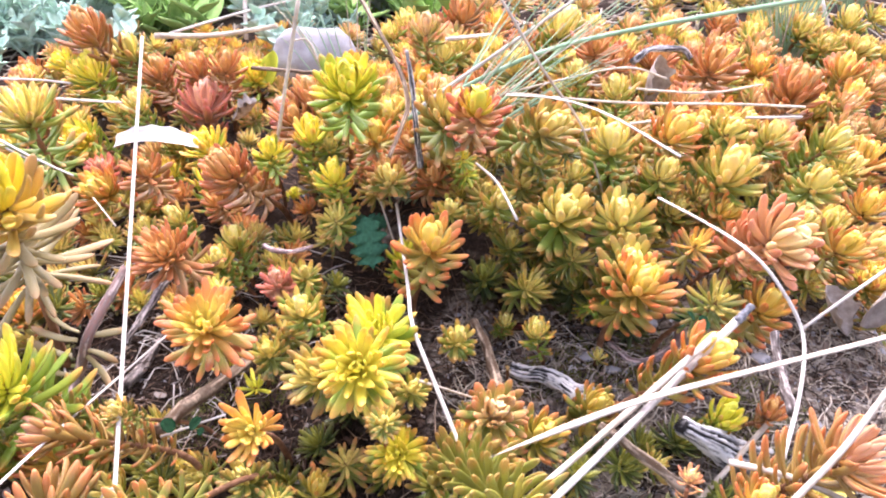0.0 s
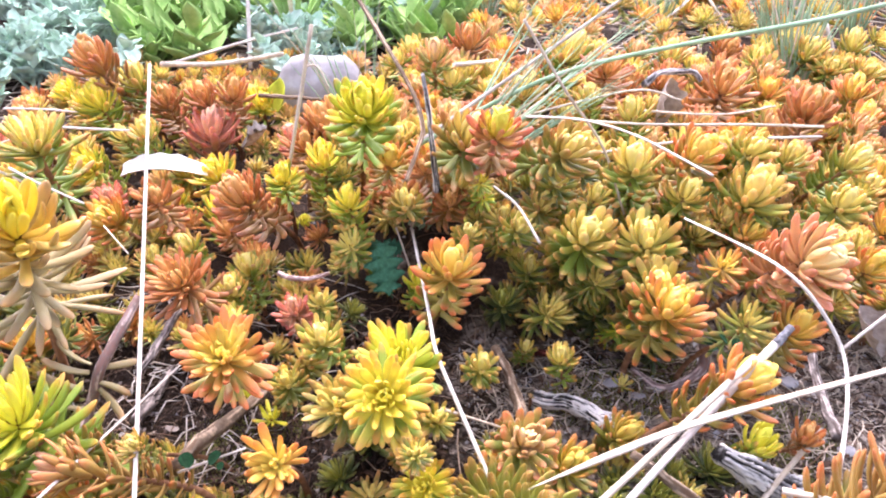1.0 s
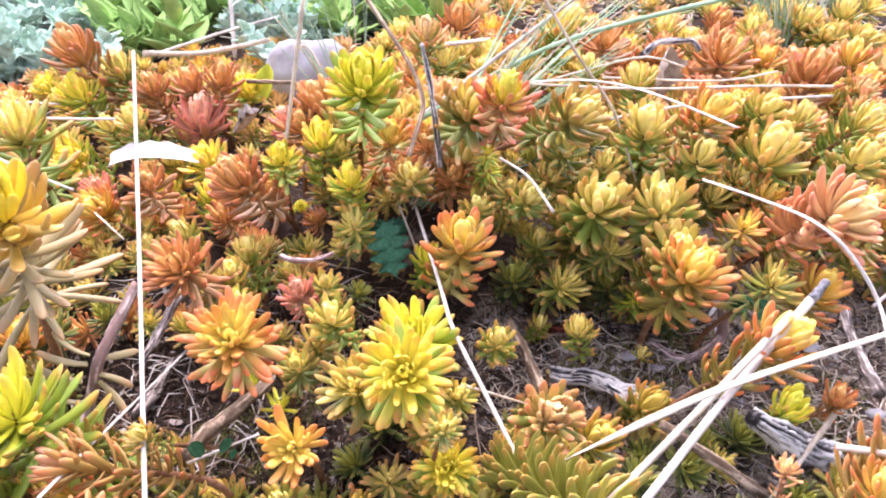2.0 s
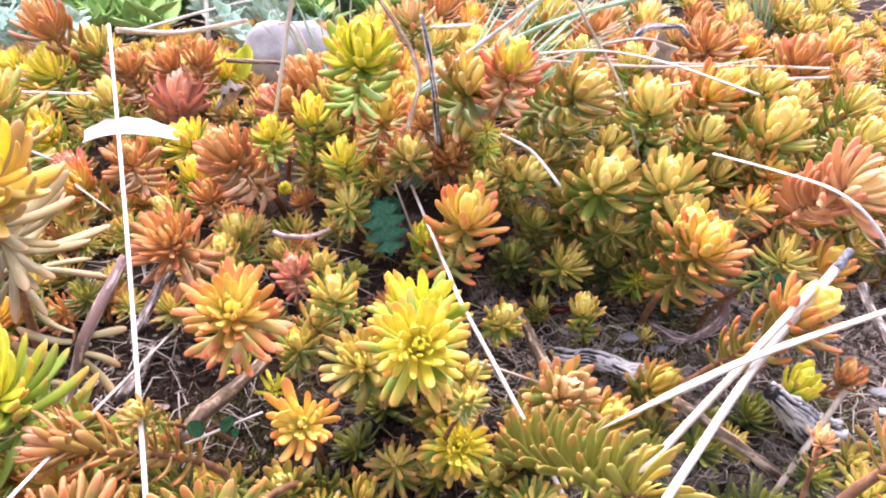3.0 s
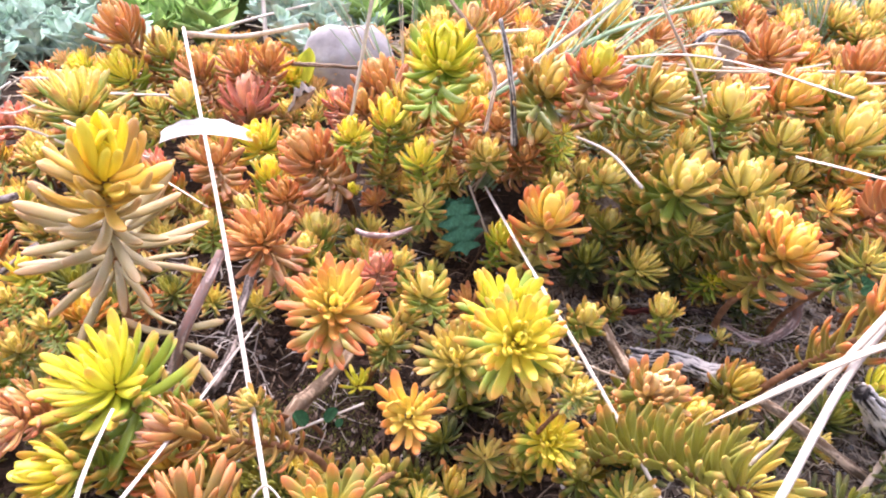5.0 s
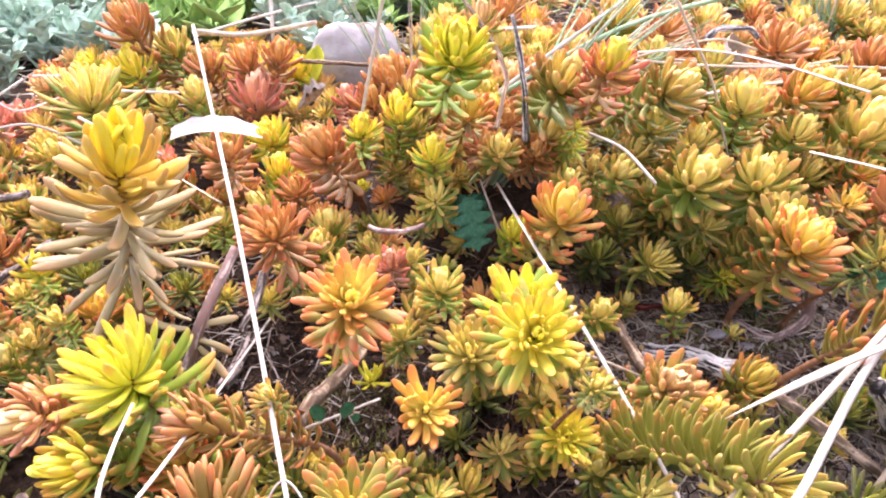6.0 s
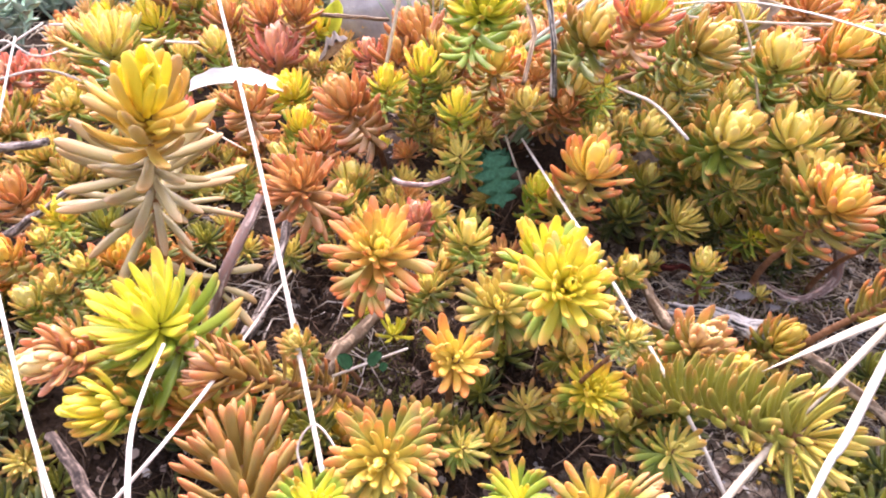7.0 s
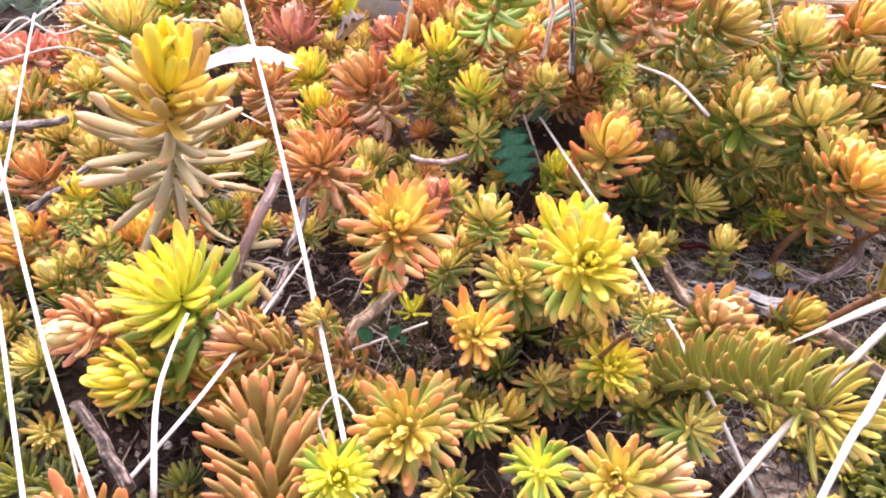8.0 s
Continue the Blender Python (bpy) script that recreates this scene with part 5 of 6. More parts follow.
for k, (start, end, up) in enumerate((
        ((-0.1000, 0.1745, 0.0255), (-0.0915, 0.1735, 0.0250), (0, 0.3, -1)), ((-0.0993, 0.1735, 0.0240), (-0.0925, 0.1725, 0.0165), (0.6, -0.2, -0.6)),
        ((-0.1032, 0.1730, 0.0245), (-0.1140, 0.1720, 0.0255), (0, -0.2, 1)), ((-0.1030, 0.1715, 0.0190), (-0.1125, 0.1700, 0.0200), (0, -0.2, 1)),
        ((-0.1012, 0.1740, 0.0290), (-0.1120, 0.1735, 0.0290), (0, -0.2, 1)), ((-0.1005, 0.1750, 0.0310), (-0.1100, 0.1755, 0.0330), (0, 0.2, 1)),
        ((-0.0990, 0.1760, 0.0290), (-0.0935, 0.1820, 0.0260), (0.2, -0.6, 0.6)))):
    way = Vector(end) - Vector(start)
    part("leaf", leaf_data("tall", AGES - 1, k % VARIANTS), scarred_stem, "curled tan leaf", Matrix.Translation(-scarred_stem.location) @ facing(start, way, up, way.length * 1.15))


petal_thing = new("dry_petal", petal)
petal_thing.matrix_basis = facing(Vector(PETAL_AT) + Vector((-0.0185, 0.0, -0.0035)), (1, -0.05, 0.06), (0.05, -0.55, 0.85), 0.038)
tagged(petal_thing, "white papery dry petal curled over a rosette", "petal")


def toothed_leaf(teeth=4):
    """A broad leaf along +y, 1 long, with deep forward teeth and a sunken midrib."""
    rim = [(0.03, 0.0), (0.20, -0.05)]
    for k in range(teeth):
        t = (k + 0.1) / teeth
        wide = 0.43 * math.sin(math.pi * (0.24 + 0.68 * t)) ** 0.9
        rim += [(wide * 0.56, t), (wide * 0.92, t + 0.05), (wide, t + 0.11), (wide * 0.70, t + 0.17)]
    rim += [(0.09, 0.95), (0.0, 1.04)]
    verts, faces = [], []
    for s in (0.006, -0.006):
        for x, y in rim:
            sag = -0.16 * y * y
            for u in (-1.0, -0.5, 0.0, 0.5, 1.0):
                verts.append((x * u, y + 0.13 * (u * u - 0.6) * (0 < y < 0.9), s + sag + 0.45 * x * abs(u) ** 1.3 - 0.10 * x * x * u * u * 4))
    n, rows = 5 * len(rim), len(rim)
    for i in range(rows - 1):
        for k in range(4):
            a = 5 * i + k
            faces += [(a, a + 1, a + 6, a + 5), (n + a + 1, n + a, n + a + 5, n + a + 6)]
        for k in (0, 4):
            a = 5 * i + k
            faces.append((a, a + 5, n + a + 5, n + a))
    return mesh_from("blade", verts, faces, GREEN_LEAF)


serrated = toothed_leaf()
base, tip = Vector(SERRATED_BASE), Vector(SERRATED_TIP)
leaf_plant = thing("serrated_leaf", base, "deep green serrated leaf hanging over a dark gap", "leaf")
part("blade", serrated, leaf_plant, "", facing((0, 0, 0), tip - base, (-0.1, -0.8, 0.45), (tip - base).length))
part("side_blade", serrated, leaf_plant, "", facing((0.0006, 0.0005, 0.0003), (0.70, 0.2, -0.35), (0.1, -0.8, 0.5), 0.0075))
part("side_blade", serrated, leaf_plant, "", facing((-0.0003, 0.0005, 0.0003), (-0.70, 0.2, -0.4), (0.1, -0.8, 0.5), 0.0070))
stalk_v, stalk_f = tube([(0, 0, 0), (0.001, 0.004, 0.0), (0.002, 0.008, -0.012), (0.002, 0.009, -0.026)], [0.0005] * 4, 6)
part("stalk", mesh_from("stalk", stalk_v, stalk_f, GREEN_LEAF), leaf_plant)

roundish = sheet(lambda t: 0.42 * math.sqrt(max(0.0, 1 - (2 * t - 1) ** 2)), 0.015, CLOVER_LEAF, "leaflet", 0.1, 0.2, 10)
for dx, dy, size, turn in ((-0.003, 0, 0.0042, 40), (0.0012, 0.001, 0.0040, -50), (0.0040, -0.001, 0.0022, -20)):
    set_thing("round_leaflet", roundish, Vector(CLOVER_AT) + Vector((dx, dy, 0)), (28, 0, turn), size, "small round dark green leaflet on the soil", "leaf", "round leaflets")
for k in range(7):
    spot = Vector(SPROUT_AT) + Vector((0.0035 * math.cos(k * 2.4), 0.0035 * math.sin(k * 2.4), 0.0))
    set_thing("round_leaflet", roundish, spot, (35, 10, k * 140), 0.0032, "tiny bright green seedling leaf on sandy soil", "leaf", "round leaflets")
fresh = sheet(lambda t: 0.3 * math.sin(math.pi * min(1, t * 0.95 + 0.05)) ** 0.8, 0.02, TONES_YELLOW, "leaflet", 0.25, 0.6)
set_thing("yellow_leaflet", fresh, Vector(LITTLE_LEAF) + Vector((0, 0, -0.006)), (55, 0, -25), 0.017, "small yellow green leaf before a grey stone", "leaf")
set_thing("dry_leaf", dry, Vector(DRY_LEAF_ONE) + Vector((0, 0, -0.016)), (72, 0, 20), 0.024, "curled beige dry leaf in the cushion", "dry leaf", "dry leaves")
set_thing("dry_leaf", dry, Vector(DRY_LEAF_TWO) + Vector((0.002, 0, -0.010)), (60, 25, -20), 0.024, "curled grey brown dry leaf on sandy soil", "dry leaf", "dry leaves")
set_thing("dry_leaf", dry, Vector(DRY_LEAF_TWO) + Vector((-0.004, -0.004, -0.010)), (40, -25, 30), 0.017, "curled pale dry leaf on sandy soil", "dry leaf", "dry leaves")


def rock(size, seed, mat, name):
    r = random.Random(seed)
    bm = bmesh.new()
    bmesh.ops.create_icosphere(bm, subdivisions=3, radius=1.0)
    off = Vector((r.random(), r.random(), r.random())) * 20
    for v in bm.verts:
        d = 1 + 0.30 * noise.noise(v.co * 1.1 + off) + 0.10 * noise.noise(v.co * 3 + off)
        v.co = Vector((v.co.x * size[0], v.co.y * size[1], v.co.z * size[2])) * d
    me = bpy.data.meshes.new(name)
    bm.to_mesh(me)
    bm.free()
    me.materials.append(mat)
    me.polygons.foreach_set("use_smooth", [True] * len(me.polygons))
    return me


spot = Vector(STONE_AT)
stone = new("stone", rock((0.026, 0.017, 0.021), 4, STONE, "stone"))
stone.location = spot
tagged(stone, "rounded grey stone lying behind the stonecrop", "stone")
for spot, turn, size in ((GROUND_BIT_A, -40, 0.0068), (GROUND_BIT_B, 20, 0.0056)):
    set_thing("dry_petal", petal, Vector(spot) + Vector((0, 0, 0.0012)), (10, 15, turn), size, "small white papery scrap on sandy soil", "petal")
for spot, size, sd in ((GROUND_BIT_C, 0.0042, 31), (GROUND_BIT_D, 0.0022, 32)):
    pebble = new("pebble", rock((size, size * 0.8, size * 0.6), sd, STONE, "pebble"))
    pebble.location = Vector(spot) + Vector((0, 0, size * 0.1))
    tagged(pebble, "pale grey pebble half sunk in mossy soil", "pebble", "pebbles")
for x, y, s, sd in ((0.055, 0.2, 0.0035, 1), (0.062, 0.203, 0.003, 2), (0.048, 0.205, 0.004, 3), (0.105, 0.205, 0.005, 5), (0.112, 0.178, 0.004, 6)):
    pebble = new("pebble", rock((s * 0.7, s * 0.5, s * 0.35), sd + 10, STONE, "pebble"))
    pebble.location = (x, y, height(x, y) + s * 0.25)
    tagged(pebble, "small pale grey pebble on sandy soil", "pebble", "pebbles")


# ---- grass clumps ----
def clump(base, count, low, high, lean, spread, mat, label, width, seed):
    r = random.Random(seed)
    base = Vector(base)
    base.z = max(height(base.x, base.y), base.z - 0.03)
    root = thing("grass_clump", base, label, "grass", "grass clumps")
    for _ in range(count):
        way = Vector((lean[0] + r.uniform(-spread, spread), lean[1] + r.uniform(-spread, spread), 1)).normalized()
        size = r.uniform(low, high)
        start = Vector((r.uniform(-1, 1), r.uniform(-1, 1), 0)) * 0.004
        fall = Vector((way.x, way.y, -0.25)) * r.uniform(0.1, 0.4)
        path = [start + way * size * t + fall * size * t * t for t in (0, 0.25, 0.5, 0.75, 1)]
        verts, faces = tube(smooth_path(path, 3), [width * (1 - 0.8 * (i / 12) ** 2) for i in range(13)], 5, 0, 0.45, r.random())
        part("blade", mesh_from("blade", verts, faces, mat if r.random() < 0.8 else STRAW), root)


clump(GRASS_ONE, 26, 0.05, 0.13, (0.75, 0.1), 0.35, BLADE, "thin green grass blades leaning over the cushion", 0.0007, 3)
clump(GRASS_TWO, 18, 0.06, 0.11, (-0.15, 0.0), 0.25, BLADE, "thin upright blue green grass blades", 0.0008, 4)
clump(GRASS_THREE, 34, 0.05, 0.10, (0.0, 0.0), 0.30, BLADE, "tuft of thin green grass behind the cushion", 0.0009, 5)
clump((-0.10, 0.52, 0.06), 26, 0.06, 0.12, (0.1, 0.0), 0.5, FRESH_LEAF, "fresh green broad grass tuft behind the carpet", 0.0022, 6)
clump((-0.17, 0.56, 0.06), 22, 0.06, 0.11, (0.2, -0.1), 0.5, FRESH_LEAF, "fresh green broad grass tuft behind the carpet", 0.0024, 7)
clump((0.03, 0.55, 0.06), 24, 0.05, 0.1, (0.0, 0.0), 0.4, BLADE, "tuft of thin green grass behind the cushion", 0.0009, 8)
clump((0.14, 0.52, 0.06), 24, 0.05, 0.1, (0.0, 0.0), 0.4, BLADE, "tuft of thin green grass behind the cushion", 0.0009, 9)
clump((0.20, 0.47, 0.06), 40, 0.05, 0.1, (0.0, 0.0), 0.35, BLADE, "tuft of thin green grass behind the cushion", 0.0009, 11)
clump((0.10, 0.60, 0.06), 30, 0.06, 0.1, (0.1, 0.0), 0.4, BLADE, "tuft of thin green grass behind the cushion", 0.0010, 12)
clump((0.26, 0.50, 0.06), 30, 0.05, 0.1, (0.0, 0.0), 0.4, BLADE, "tuft of thin green grass behind the cushion", 0.0009, 10)


def leafy_plant(name, x, y, count, size, tall, mat, label, seed, narrow=0.3):
    """A low leafy plant: short stems, each with oval leaves all round."""
    r = random.Random(seed)
    base = Vector((x, y, height(x, y)))
    root = thing(name, base, label, "plant", "background plants")
    vs, fs = [], []
    oval = sheet(lambda t: narrow * math.sin(math.pi * min(1, t * 0.96 + 0.04)) ** 0.8, 0.012, mat, "leaf", 0.2, 0.6, 5)
    shape, sides = [v.co.copy() for v in oval.vertices], [tuple(p.vertices) for p in oval.polygons]
    for _ in range(5):
        a, out = r.uniform(0, 6.28), r.uniform(0.2, 1) * tall * 0.8
        top = Vector((math.cos(a) * out, math.sin(a) * out, tall * r.uniform(0.5, 1.0)))
        verts, faces = tube(smooth_path([(0, 0, -0.002), top * 0.5 + Vector((0, 0, 0.004)), top], 4), [0.0009] * 9, 6)
        part("stem", mesh_from("stem", verts, faces, mat), root)
        for k in range(count // 5):
            t = 0.25 + 0.75 * k / (count // 5)
            m = Matrix.Translation(top * t) @ pose(0, 0, 0, r.uniform(5, 60), r.uniform(-20, 20), r.uniform(0, 360)) @ Matrix.Scale(size * r.uniform(0.6, 1.1), 4)
            n = len(vs)
            vs += [m @ v for v in shape]
            fs += [tuple(n + i for i in f) for f in sides]
    tagged(part("leaves", mesh_from("leaves", vs, fs, mat), root), kind="stuff")


patch = random.Random(21)
for k in range(74):
    x, y = -0.42 + 0.40 * patch.random(), 0.42 + 0.32 * patch.random()
    if k > 54:
        x, y = -0.40 + 0.20 * patch.random(), 0.36 + 0.12 * patch.random()
    leafy_plant("silvery_plant", x, y, 90, 0.0125, 0.032, BLUE_LEAF, "silvery blue green leafy plant behind the stonecrop", 40 + k, 0.28)
for k in range(64):
    x, y = -0.34 + 0.95 * patch.random(), 0.56 + 0.40 * patch.random()
    leafy_plant("leafy_plant", x, y, 30, 0.030, 0.036, FRESH_LEAF if k % 3 else BLUE_LEAF, "fresh green broad leaved plant behind the carpet" if k % 3 else "silvery green broad leaved plant behind the carpet", 140 + k, 0.24)
for k in range(18):
    x, y = -0.22 + 0.24 * patch.random(), 0.47 + 0.13 * patch.random()
    leafy_plant("leafy_plant", x, y, 30, 0.026, 0.030, FRESH_LEAF, "fresh green broad leaved plant behind the carpet", 240 + k, 0.20)


# ---- undergrowth of the cushions ----
fill = random.Random(11)
BARE = ((0.045, 0.190, 0.045, 0.016), (-0.075, 0.190, 0.016, 0.020), (-0.05, 0.187, 0.013, 0.013), (-0.014, 0.203, 0.018, 0.013), (0.105, 0.180, 0.032, 0.034), (0.075, 0.155, 0.015, 0.010), (0.020, 0.136, 0.016, 0.012), (-0.004, 0.172, 0.012, 0.008), (-0.056, 0.168, 0.012, 0.010))
TOPS = [(t[0], t[1]) for t in SHOOTS]


def bare(x, y):
    return any(((x - a) / c) ** 2 + ((y - b) / d) ** 2 < 1 for a, b, c, d in BARE)


def spots(x0, x1, y0, y1, tries, gap):
    """Free places for more shoots, no nearer than gap to the others."""
    found = []
    for _ in range(tries):
        x, y = fill.uniform(x0, x1), fill.uniform(y0, y1)
        if not bare(x, y) and all((x - a) ** 2 + (y - b) ** 2 > gap * gap for a, b in TOPS + found):
            found.append((x, y))
    return found


def carpet(places, tall, tones, radius):
    """Single shoots of the carpet behind and beside the cushion."""
    for x, y in places:
        TOPS.append((x, y))
        z = height(x, y) + fill.uniform(*tall)
        lean = (fill.uniform(-0.35, 0.35), fill.uniform(-0.75, 0.0), 1)
        shoot((x, y, z), lean, fill.uniform(*radius), max(0.012, min(0.03, z - height(x, y))), fill.choice(tones), single=False, count=fill.randrange(52, 64))


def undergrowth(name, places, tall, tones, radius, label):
    """Low shoots, some coloured dim for the shade between stems, too many and too hidden to tell apart."""
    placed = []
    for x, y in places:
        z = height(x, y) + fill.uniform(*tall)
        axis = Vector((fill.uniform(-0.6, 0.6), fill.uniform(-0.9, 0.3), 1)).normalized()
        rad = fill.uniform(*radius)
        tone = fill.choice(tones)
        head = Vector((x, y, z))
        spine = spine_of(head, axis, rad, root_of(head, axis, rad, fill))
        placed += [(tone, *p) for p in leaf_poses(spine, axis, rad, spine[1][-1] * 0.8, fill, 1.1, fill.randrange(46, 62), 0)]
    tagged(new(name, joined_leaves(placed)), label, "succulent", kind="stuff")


# the green tone in these four has the shade of the recesses painted in
undergrowth("low_stonecrop", spots(-0.02, 0.15, 0.205, 0.275, 900, 0.0078), (0.012, 0.034), ("green", "olive", "olive", "amber"), (0.006, 0.010), "olive and green stonecrop leaves filling the cushion, greens coloured as shaded")
undergrowth("low_stonecrop", spots(-0.14, -0.02, 0.215, 0.285, 700, 0.0085), (0.008, 0.022), ("green", "olive", "amber", "rust"), (0.005, 0.009), "olive and rust stonecrop leaves low in the cushion, greens coloured as shaded")
undergrowth("low_stonecrop", spots(-0.17, 0.10, 0.085, 0.180, 2200, 0.0088), (0.004, 0.015), ("green", "green", "green", "olive"), (0.006, 0.011), "olive and green stonecrop leaves along the front, greens coloured as shaded")
undergrowth("low_stonecrop", spots(-0.22, -0.125, 0.14, 0.28, 500, 0.010), (0.008, 0.022), ("green", "olive", "amber"), (0.006, 0.010), "olive stonecrop leaves beside the tall shoot, greens coloured as shaded")
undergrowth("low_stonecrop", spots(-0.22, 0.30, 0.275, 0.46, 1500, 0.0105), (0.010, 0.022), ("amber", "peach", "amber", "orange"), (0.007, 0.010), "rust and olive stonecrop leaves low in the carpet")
carpet(spots(-0.03, 0.22, 0.28, 0.44, 700, 0.0150), (0.026, 0.040), ("gold", "gold", "orange", "peach", "salmon", "peach", "gold", "rust"), (0.009, 0.014))
carpet(spots(-0.22, -0.09, 0.275, 0.40, 260, 0.0155), (0.020, 0.036), ("gold", "rust", "peach", "red", "lemon", "gold"), (0.008, 0.013))
carpet(spots(0.13, 0.24, 0.20, 0.275, 100, 0.0150), (0.024, 0.040), ("gold", "gold", "orange", "amber"), (0.009, 0.013))
carpet(spots(-0.22, -0.13, 0.17, 0.275, 70, 0.016), (0.018, 0.034), ("gold", "orange", "amber", "olive"), (0.008, 0.012))
far_places = spots(0.02, 0.36, 0.44, 0.60, 260, 0.021)
undergrowth("far_stonecrop", far_places, (0.024, 0.036), ("gold", "orange", "amber", "peach"), (0.010, 0.014), "golden and orange stonecrop carpet far back")


# ---- litter, moss and grit ----
def scatter_litter(name, count, box, size, thick, lift, mat, label, seed):
    """Dry fibres and needles strewn over the soil."""
    r = random.Random(seed)
    vs, fs = [], []
    for _ in range(count):
        x, y = r.uniform(box[0], box[1]), r.uniform(box[2], box[3])
        a, n, bow = r.uniform(0, 6.28), r.uniform(*size), r.uniform(-0.16, 0.16)
        p = [Vector((x + (math.cos(a) * t - math.sin(a) * bow * (1 - 4 * t * t)) * n, y + (math.sin(a) * t + math.cos(a) * bow * (1 - 4 * t * t)) * n, 0)) for t in (-0.5, -0.2, 0.15, 0.5)]
        for q in p:
            q.z = height(q.x, q.y) + r.uniform(0.0002, lift)
        w = r.uniform(*thick)
        verts, faces = tube(p, [w, w, w, w * 0.5], 4)
        k = len(vs)
        vs += verts
        fs += [tuple(k + i for i in f) for f in faces]
    tagged(new(name, mesh_from(name, vs, fs, mat)), label, "litter", kind="stuff")


scatter_litter("needle_litter", 4200, (-0.14, 0.15, 0.13, 0.25), (0.002, 0.012), (0.00006, 0.00024), 0.0020, LITTER, "brown and pale dry needles strewn over the soil", 3)
scatter_litter("needle_litter", 600, (-0.13, -0.01, 0.155, 0.225), (0.003, 0.014), (0.00008, 0.00030), 0.0055, LITTER, "tangle of brown needles and dead stems over dark soil", 17)
scatter_litter("root_fibres", 800, (-0.14, 0.15, 0.14, 0.25), (0.005, 0.018), (0.00006, 0.00028), 0.0030, LITTER, "dark rootlets and fibres strewn over the soil", 4)
scatter_litter("pale_fibres", 1100, (0.0, 0.15, 0.145, 0.225), (0.003, 0.014), (0.00007, 0.00028), 0.0028, STRAW, "pale dry fibres over the sandy soil", 9)
scatter_litter("pale_fibres", 150, (-0.17, -0.04, 0.165, 0.26), (0.006, 0.024), (0.00010, 0.00030), 0.006, PALE_STRAW, "pale dry fibres tangled over dark soil", 19)
scatter_litter("straw_litter", 1500, (-0.40, 0.50, 0.40, 0.85), (0.015, 0.06), (0.0003, 0.0007), 0.006, STRAW, "pale dry straw strewn behind the carpet", 6)
scatter_litter("needle_litter", 900, (-0.2, 0.2, 0.24, 0.36), (0.004, 0.016), (0.0001, 0.0003), 0.003, LITTER, "brown dry needles between the shoots", 5)


def scatter_chips(count, box, seed):
    """Small curled flakes of bark and dead leaf on the soil."""
    r = random.Random(seed)
    vs, fs = [], []
    for _ in range(count):
        x, y = r.uniform(box[0], box[1]), r.uniform(box[2], box[3])
        m = Matrix.Translation((x, y, height(x, y) + 0.0006)) @ pose(0, 0, 0, r.uniform(-40, 40), r.uniform(-40, 40), r.uniform(0, 360))
        long, wide, curl, thin = r.uniform(0.0012, 0.0045), r.uniform(0.0005, 0.0014), r.uniform(-0.5, 0.5), 0.00012
        k = len(vs)
        for h in (thin, -thin):
            for t in (-1.0, 0.0, 1.0):
                w = wide * (1.0 if t == 0 else r.uniform(0.3, 0.8))
                vs += [m @ Vector((u * w, t * long * 0.5, h + curl * wide * (t * t + 0.5 * u * u))) for u in (-1, 1)]
        for q in (0, 2):
            fs += [(k + q, k + q + 1, k + q + 3, k + q + 2), (k + 6 + q + 1, k + 6 + q, k + 8 + q, k + 9 + q)]
            fs += [(k + q, k + q + 2, k + 8 + q, k + 6 + q), (k + q + 3, k + q + 1, k + 7 + q, k + 9 + q)]
        fs += [(k, k + 6, k + 7, k + 1), (k + 4, k + 5, k + 11, k + 10)]
    tagged(new("bark_chips", mesh_from("bark_chips", vs, fs, CHIPS, False)), "brown and grey flakes of bark on the soil", "litter", kind="stuff")


scatter_chips(1600, (-0.13, 0.14, 0.14, 0.23), 23)


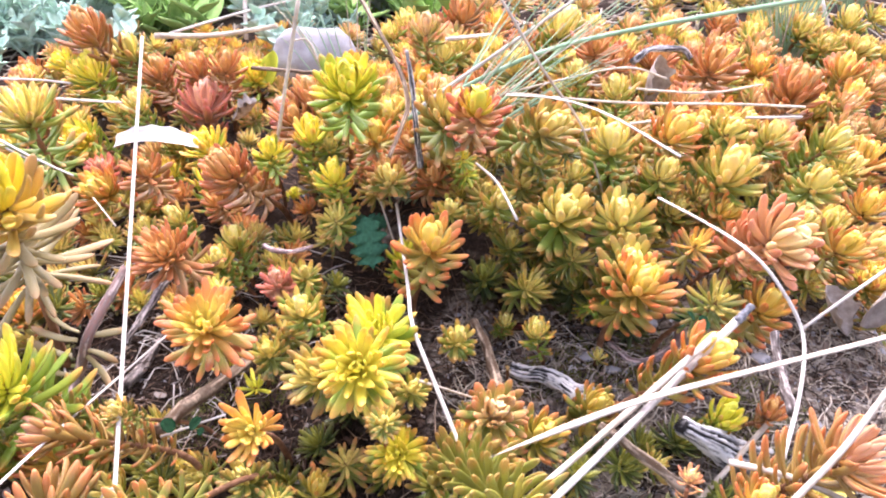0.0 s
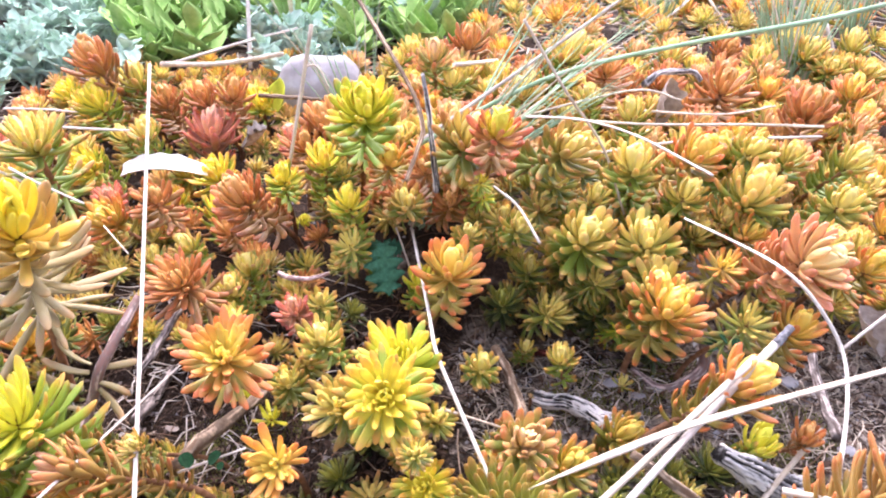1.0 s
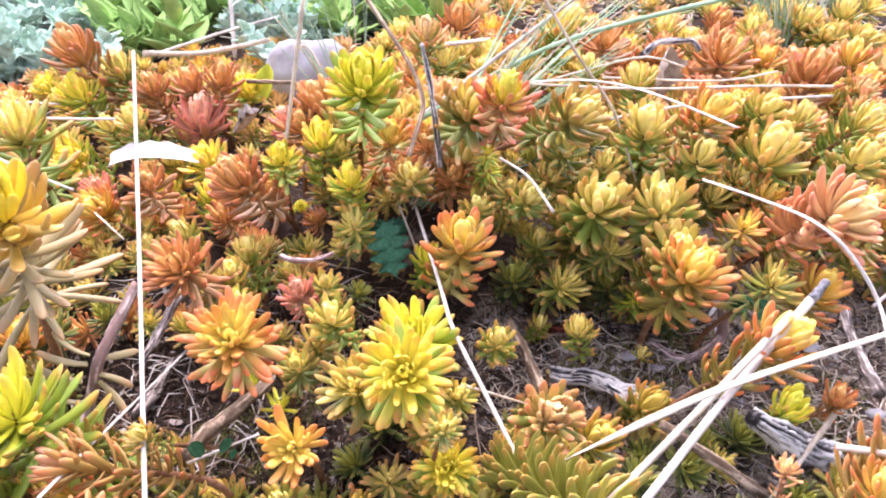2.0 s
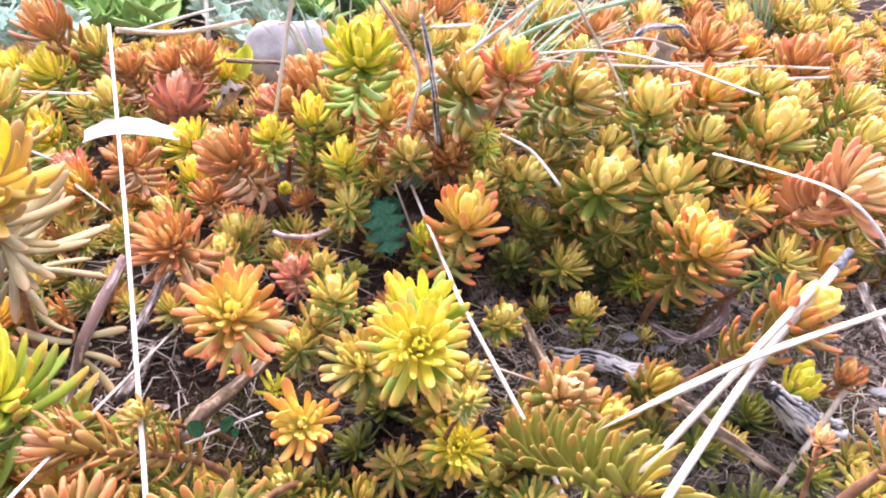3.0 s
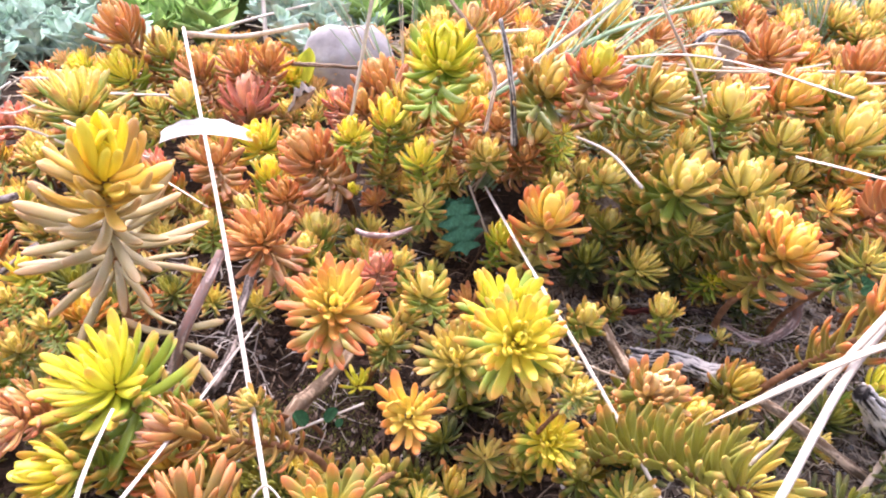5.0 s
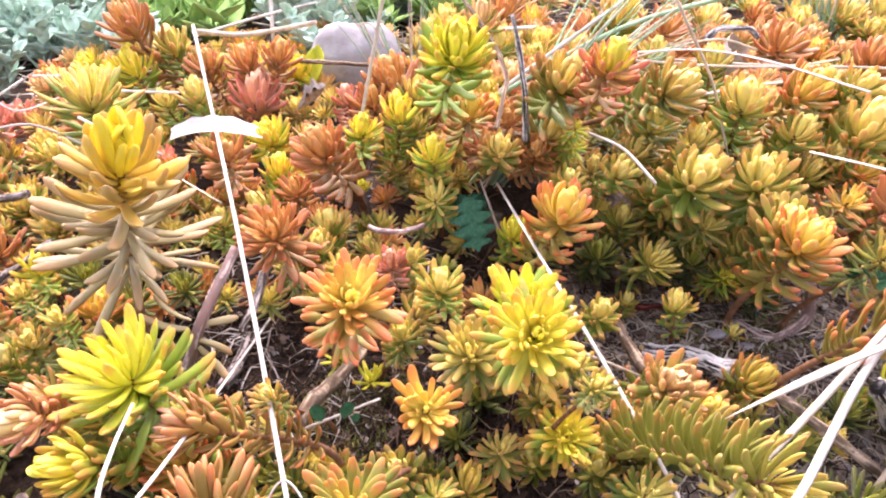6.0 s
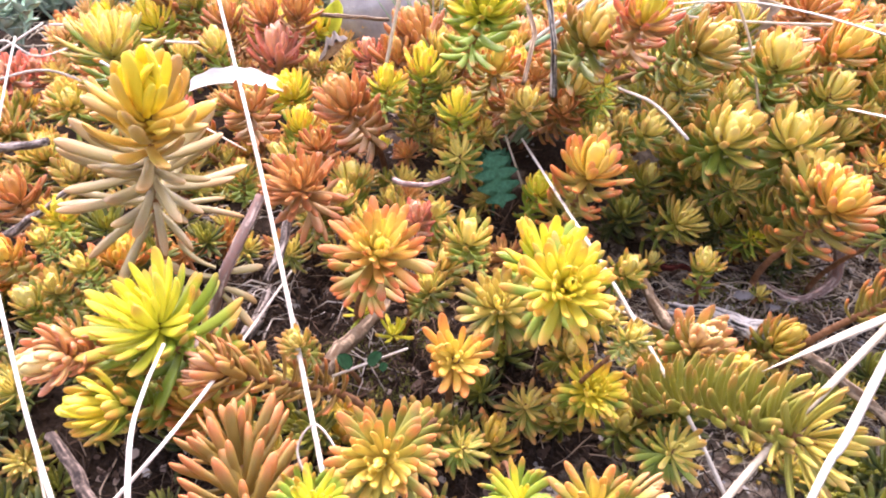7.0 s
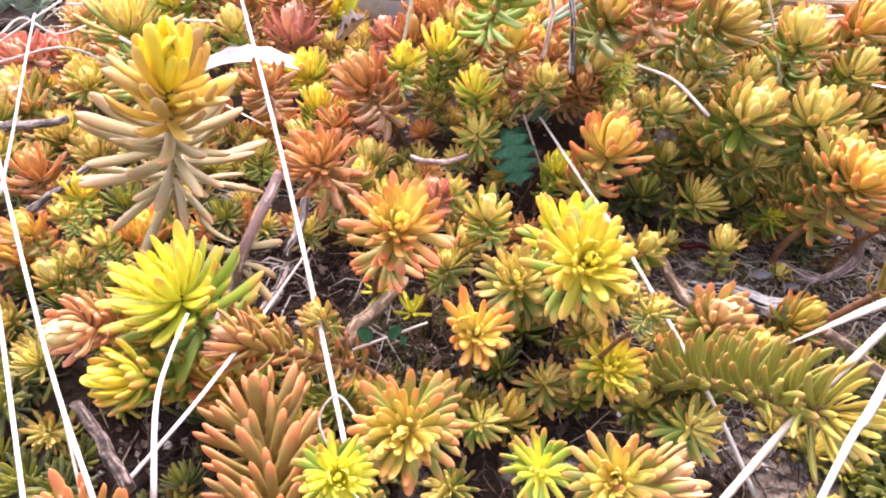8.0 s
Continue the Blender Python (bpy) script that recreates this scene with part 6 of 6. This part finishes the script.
def scatter_moss():
    r = random.Random(5)
    vs, fs = [], []
    for cx, cy, rad, n in ((0.05, 0.203, 0.014, 900), (-0.075, 0.185, 0.012, 500), (0.088, 0.172, 0.014, 800), (0.068, 0.210, 0.012, 500), (0.10, 0.185, 0.012, 500), (-0.055, 0.192, 0.008, 260), (-0.066, 0.176, 0.014, 700), (-0.040, 0.160, 0.010, 300), (0.030, 0.196, 0.010, 300)):
        for _ in range(n):
            a, d = r.uniform(0, 6.28), rad * math.sqrt(r.random())
            p = Vector((cx + math.cos(a) * d, cy + math.sin(a) * d, 0))
            p.z = height(p.x, p.y)
            tip = p + Vector((r.uniform(-1, 1), r.uniform(-1, 1), r.uniform(0.6, 1.6))) * 0.0016
            side = Vector((math.cos(a * 7), math.sin(a * 7), 0)) * 0.0003
            k = len(vs)
            vs += [p - side, p + side, tip, p + Vector((side.y, -side.x, 0))]
            fs += [(k, k + 1, k + 2), (k + 1, k + 3, k + 2), (k + 3, k, k + 2)]
    tagged(new("moss", mesh_from("moss", vs, fs, MOSS)), "short olive green moss tufts on the soil", "moss", kind="stuff")


scatter_moss()


def scatter_grit():
    r = random.Random(8)
    vs, fs = [], []
    for _ in range(2200):
        x, y = (r.uniform(0.0, 0.16), r.uniform(0.14, 0.23)) if r.random() < 0.7 else (r.uniform(-0.2, 0.2), r.uniform(0.12, 0.4))
        s = r.uniform(0.0003, 0.0012)
        z = height(x, y)
        k = len(vs)
        vs += [Vector((x, y, z)) + Vector(d) * s * r.uniform(0.7, 1.3) for d in ((1, 0, 0), (0, 1, 0), (-1, 0, 0), (0, -1, 0), (0.1, 0.1, 0.8), (0, 0, -0.6))]
        fs += [(k, k + 1, k + 4), (k + 1, k + 2, k + 4), (k + 2, k + 3, k + 4), (k + 3, k, k + 4), (k + 1, k, k + 5), (k + 2, k + 1, k + 5), (k + 3, k + 2, k + 5), (k, k + 3, k + 5)]
    tagged(new("grit", mesh_from("grit", vs, fs, STONE, False)), "fine pale grit and sand grains on the soil", "grit", kind="stuff")


scatter_grit()


def scatter_crumbs():
    """Lumps of soil, from crumbs to small clods."""
    r = random.Random(14)
    vs, fs = [], []
    ring = [(math.cos(k * 1.2566), math.sin(k * 1.2566)) for k in range(5)]
    for _ in range(5200):
        x, y = r.uniform(-0.15, 0.14), r.uniform(0.12, 0.24)
        s = 0.0005 + 0.0019 * r.random() ** 4
        z, k = height(x, y), len(vs)
        cloud = [(a, b, -0.3) for a, b in ring] + [(0.75 * a, 0.75 * b, 0.5) for a, b in ring] + [(0, 0, 0.8)]
        vs += [Vector((x, y, z)) + Vector(c) * s * r.uniform(0.7, 1.25) for c in cloud]
        for q in range(5):
            w = (q + 1) % 5
            fs += [(k + q, k + w, k + 5 + w, k + 5 + q), (k + 5 + q, k + 5 + w, k + 10)]
    tagged(new("soil_crumbs", mesh_from("soil_crumbs", vs, fs, SOIL, False)), "dark crumbs and small clods of soil", "soil", kind="stuff")


scatter_crumbs()
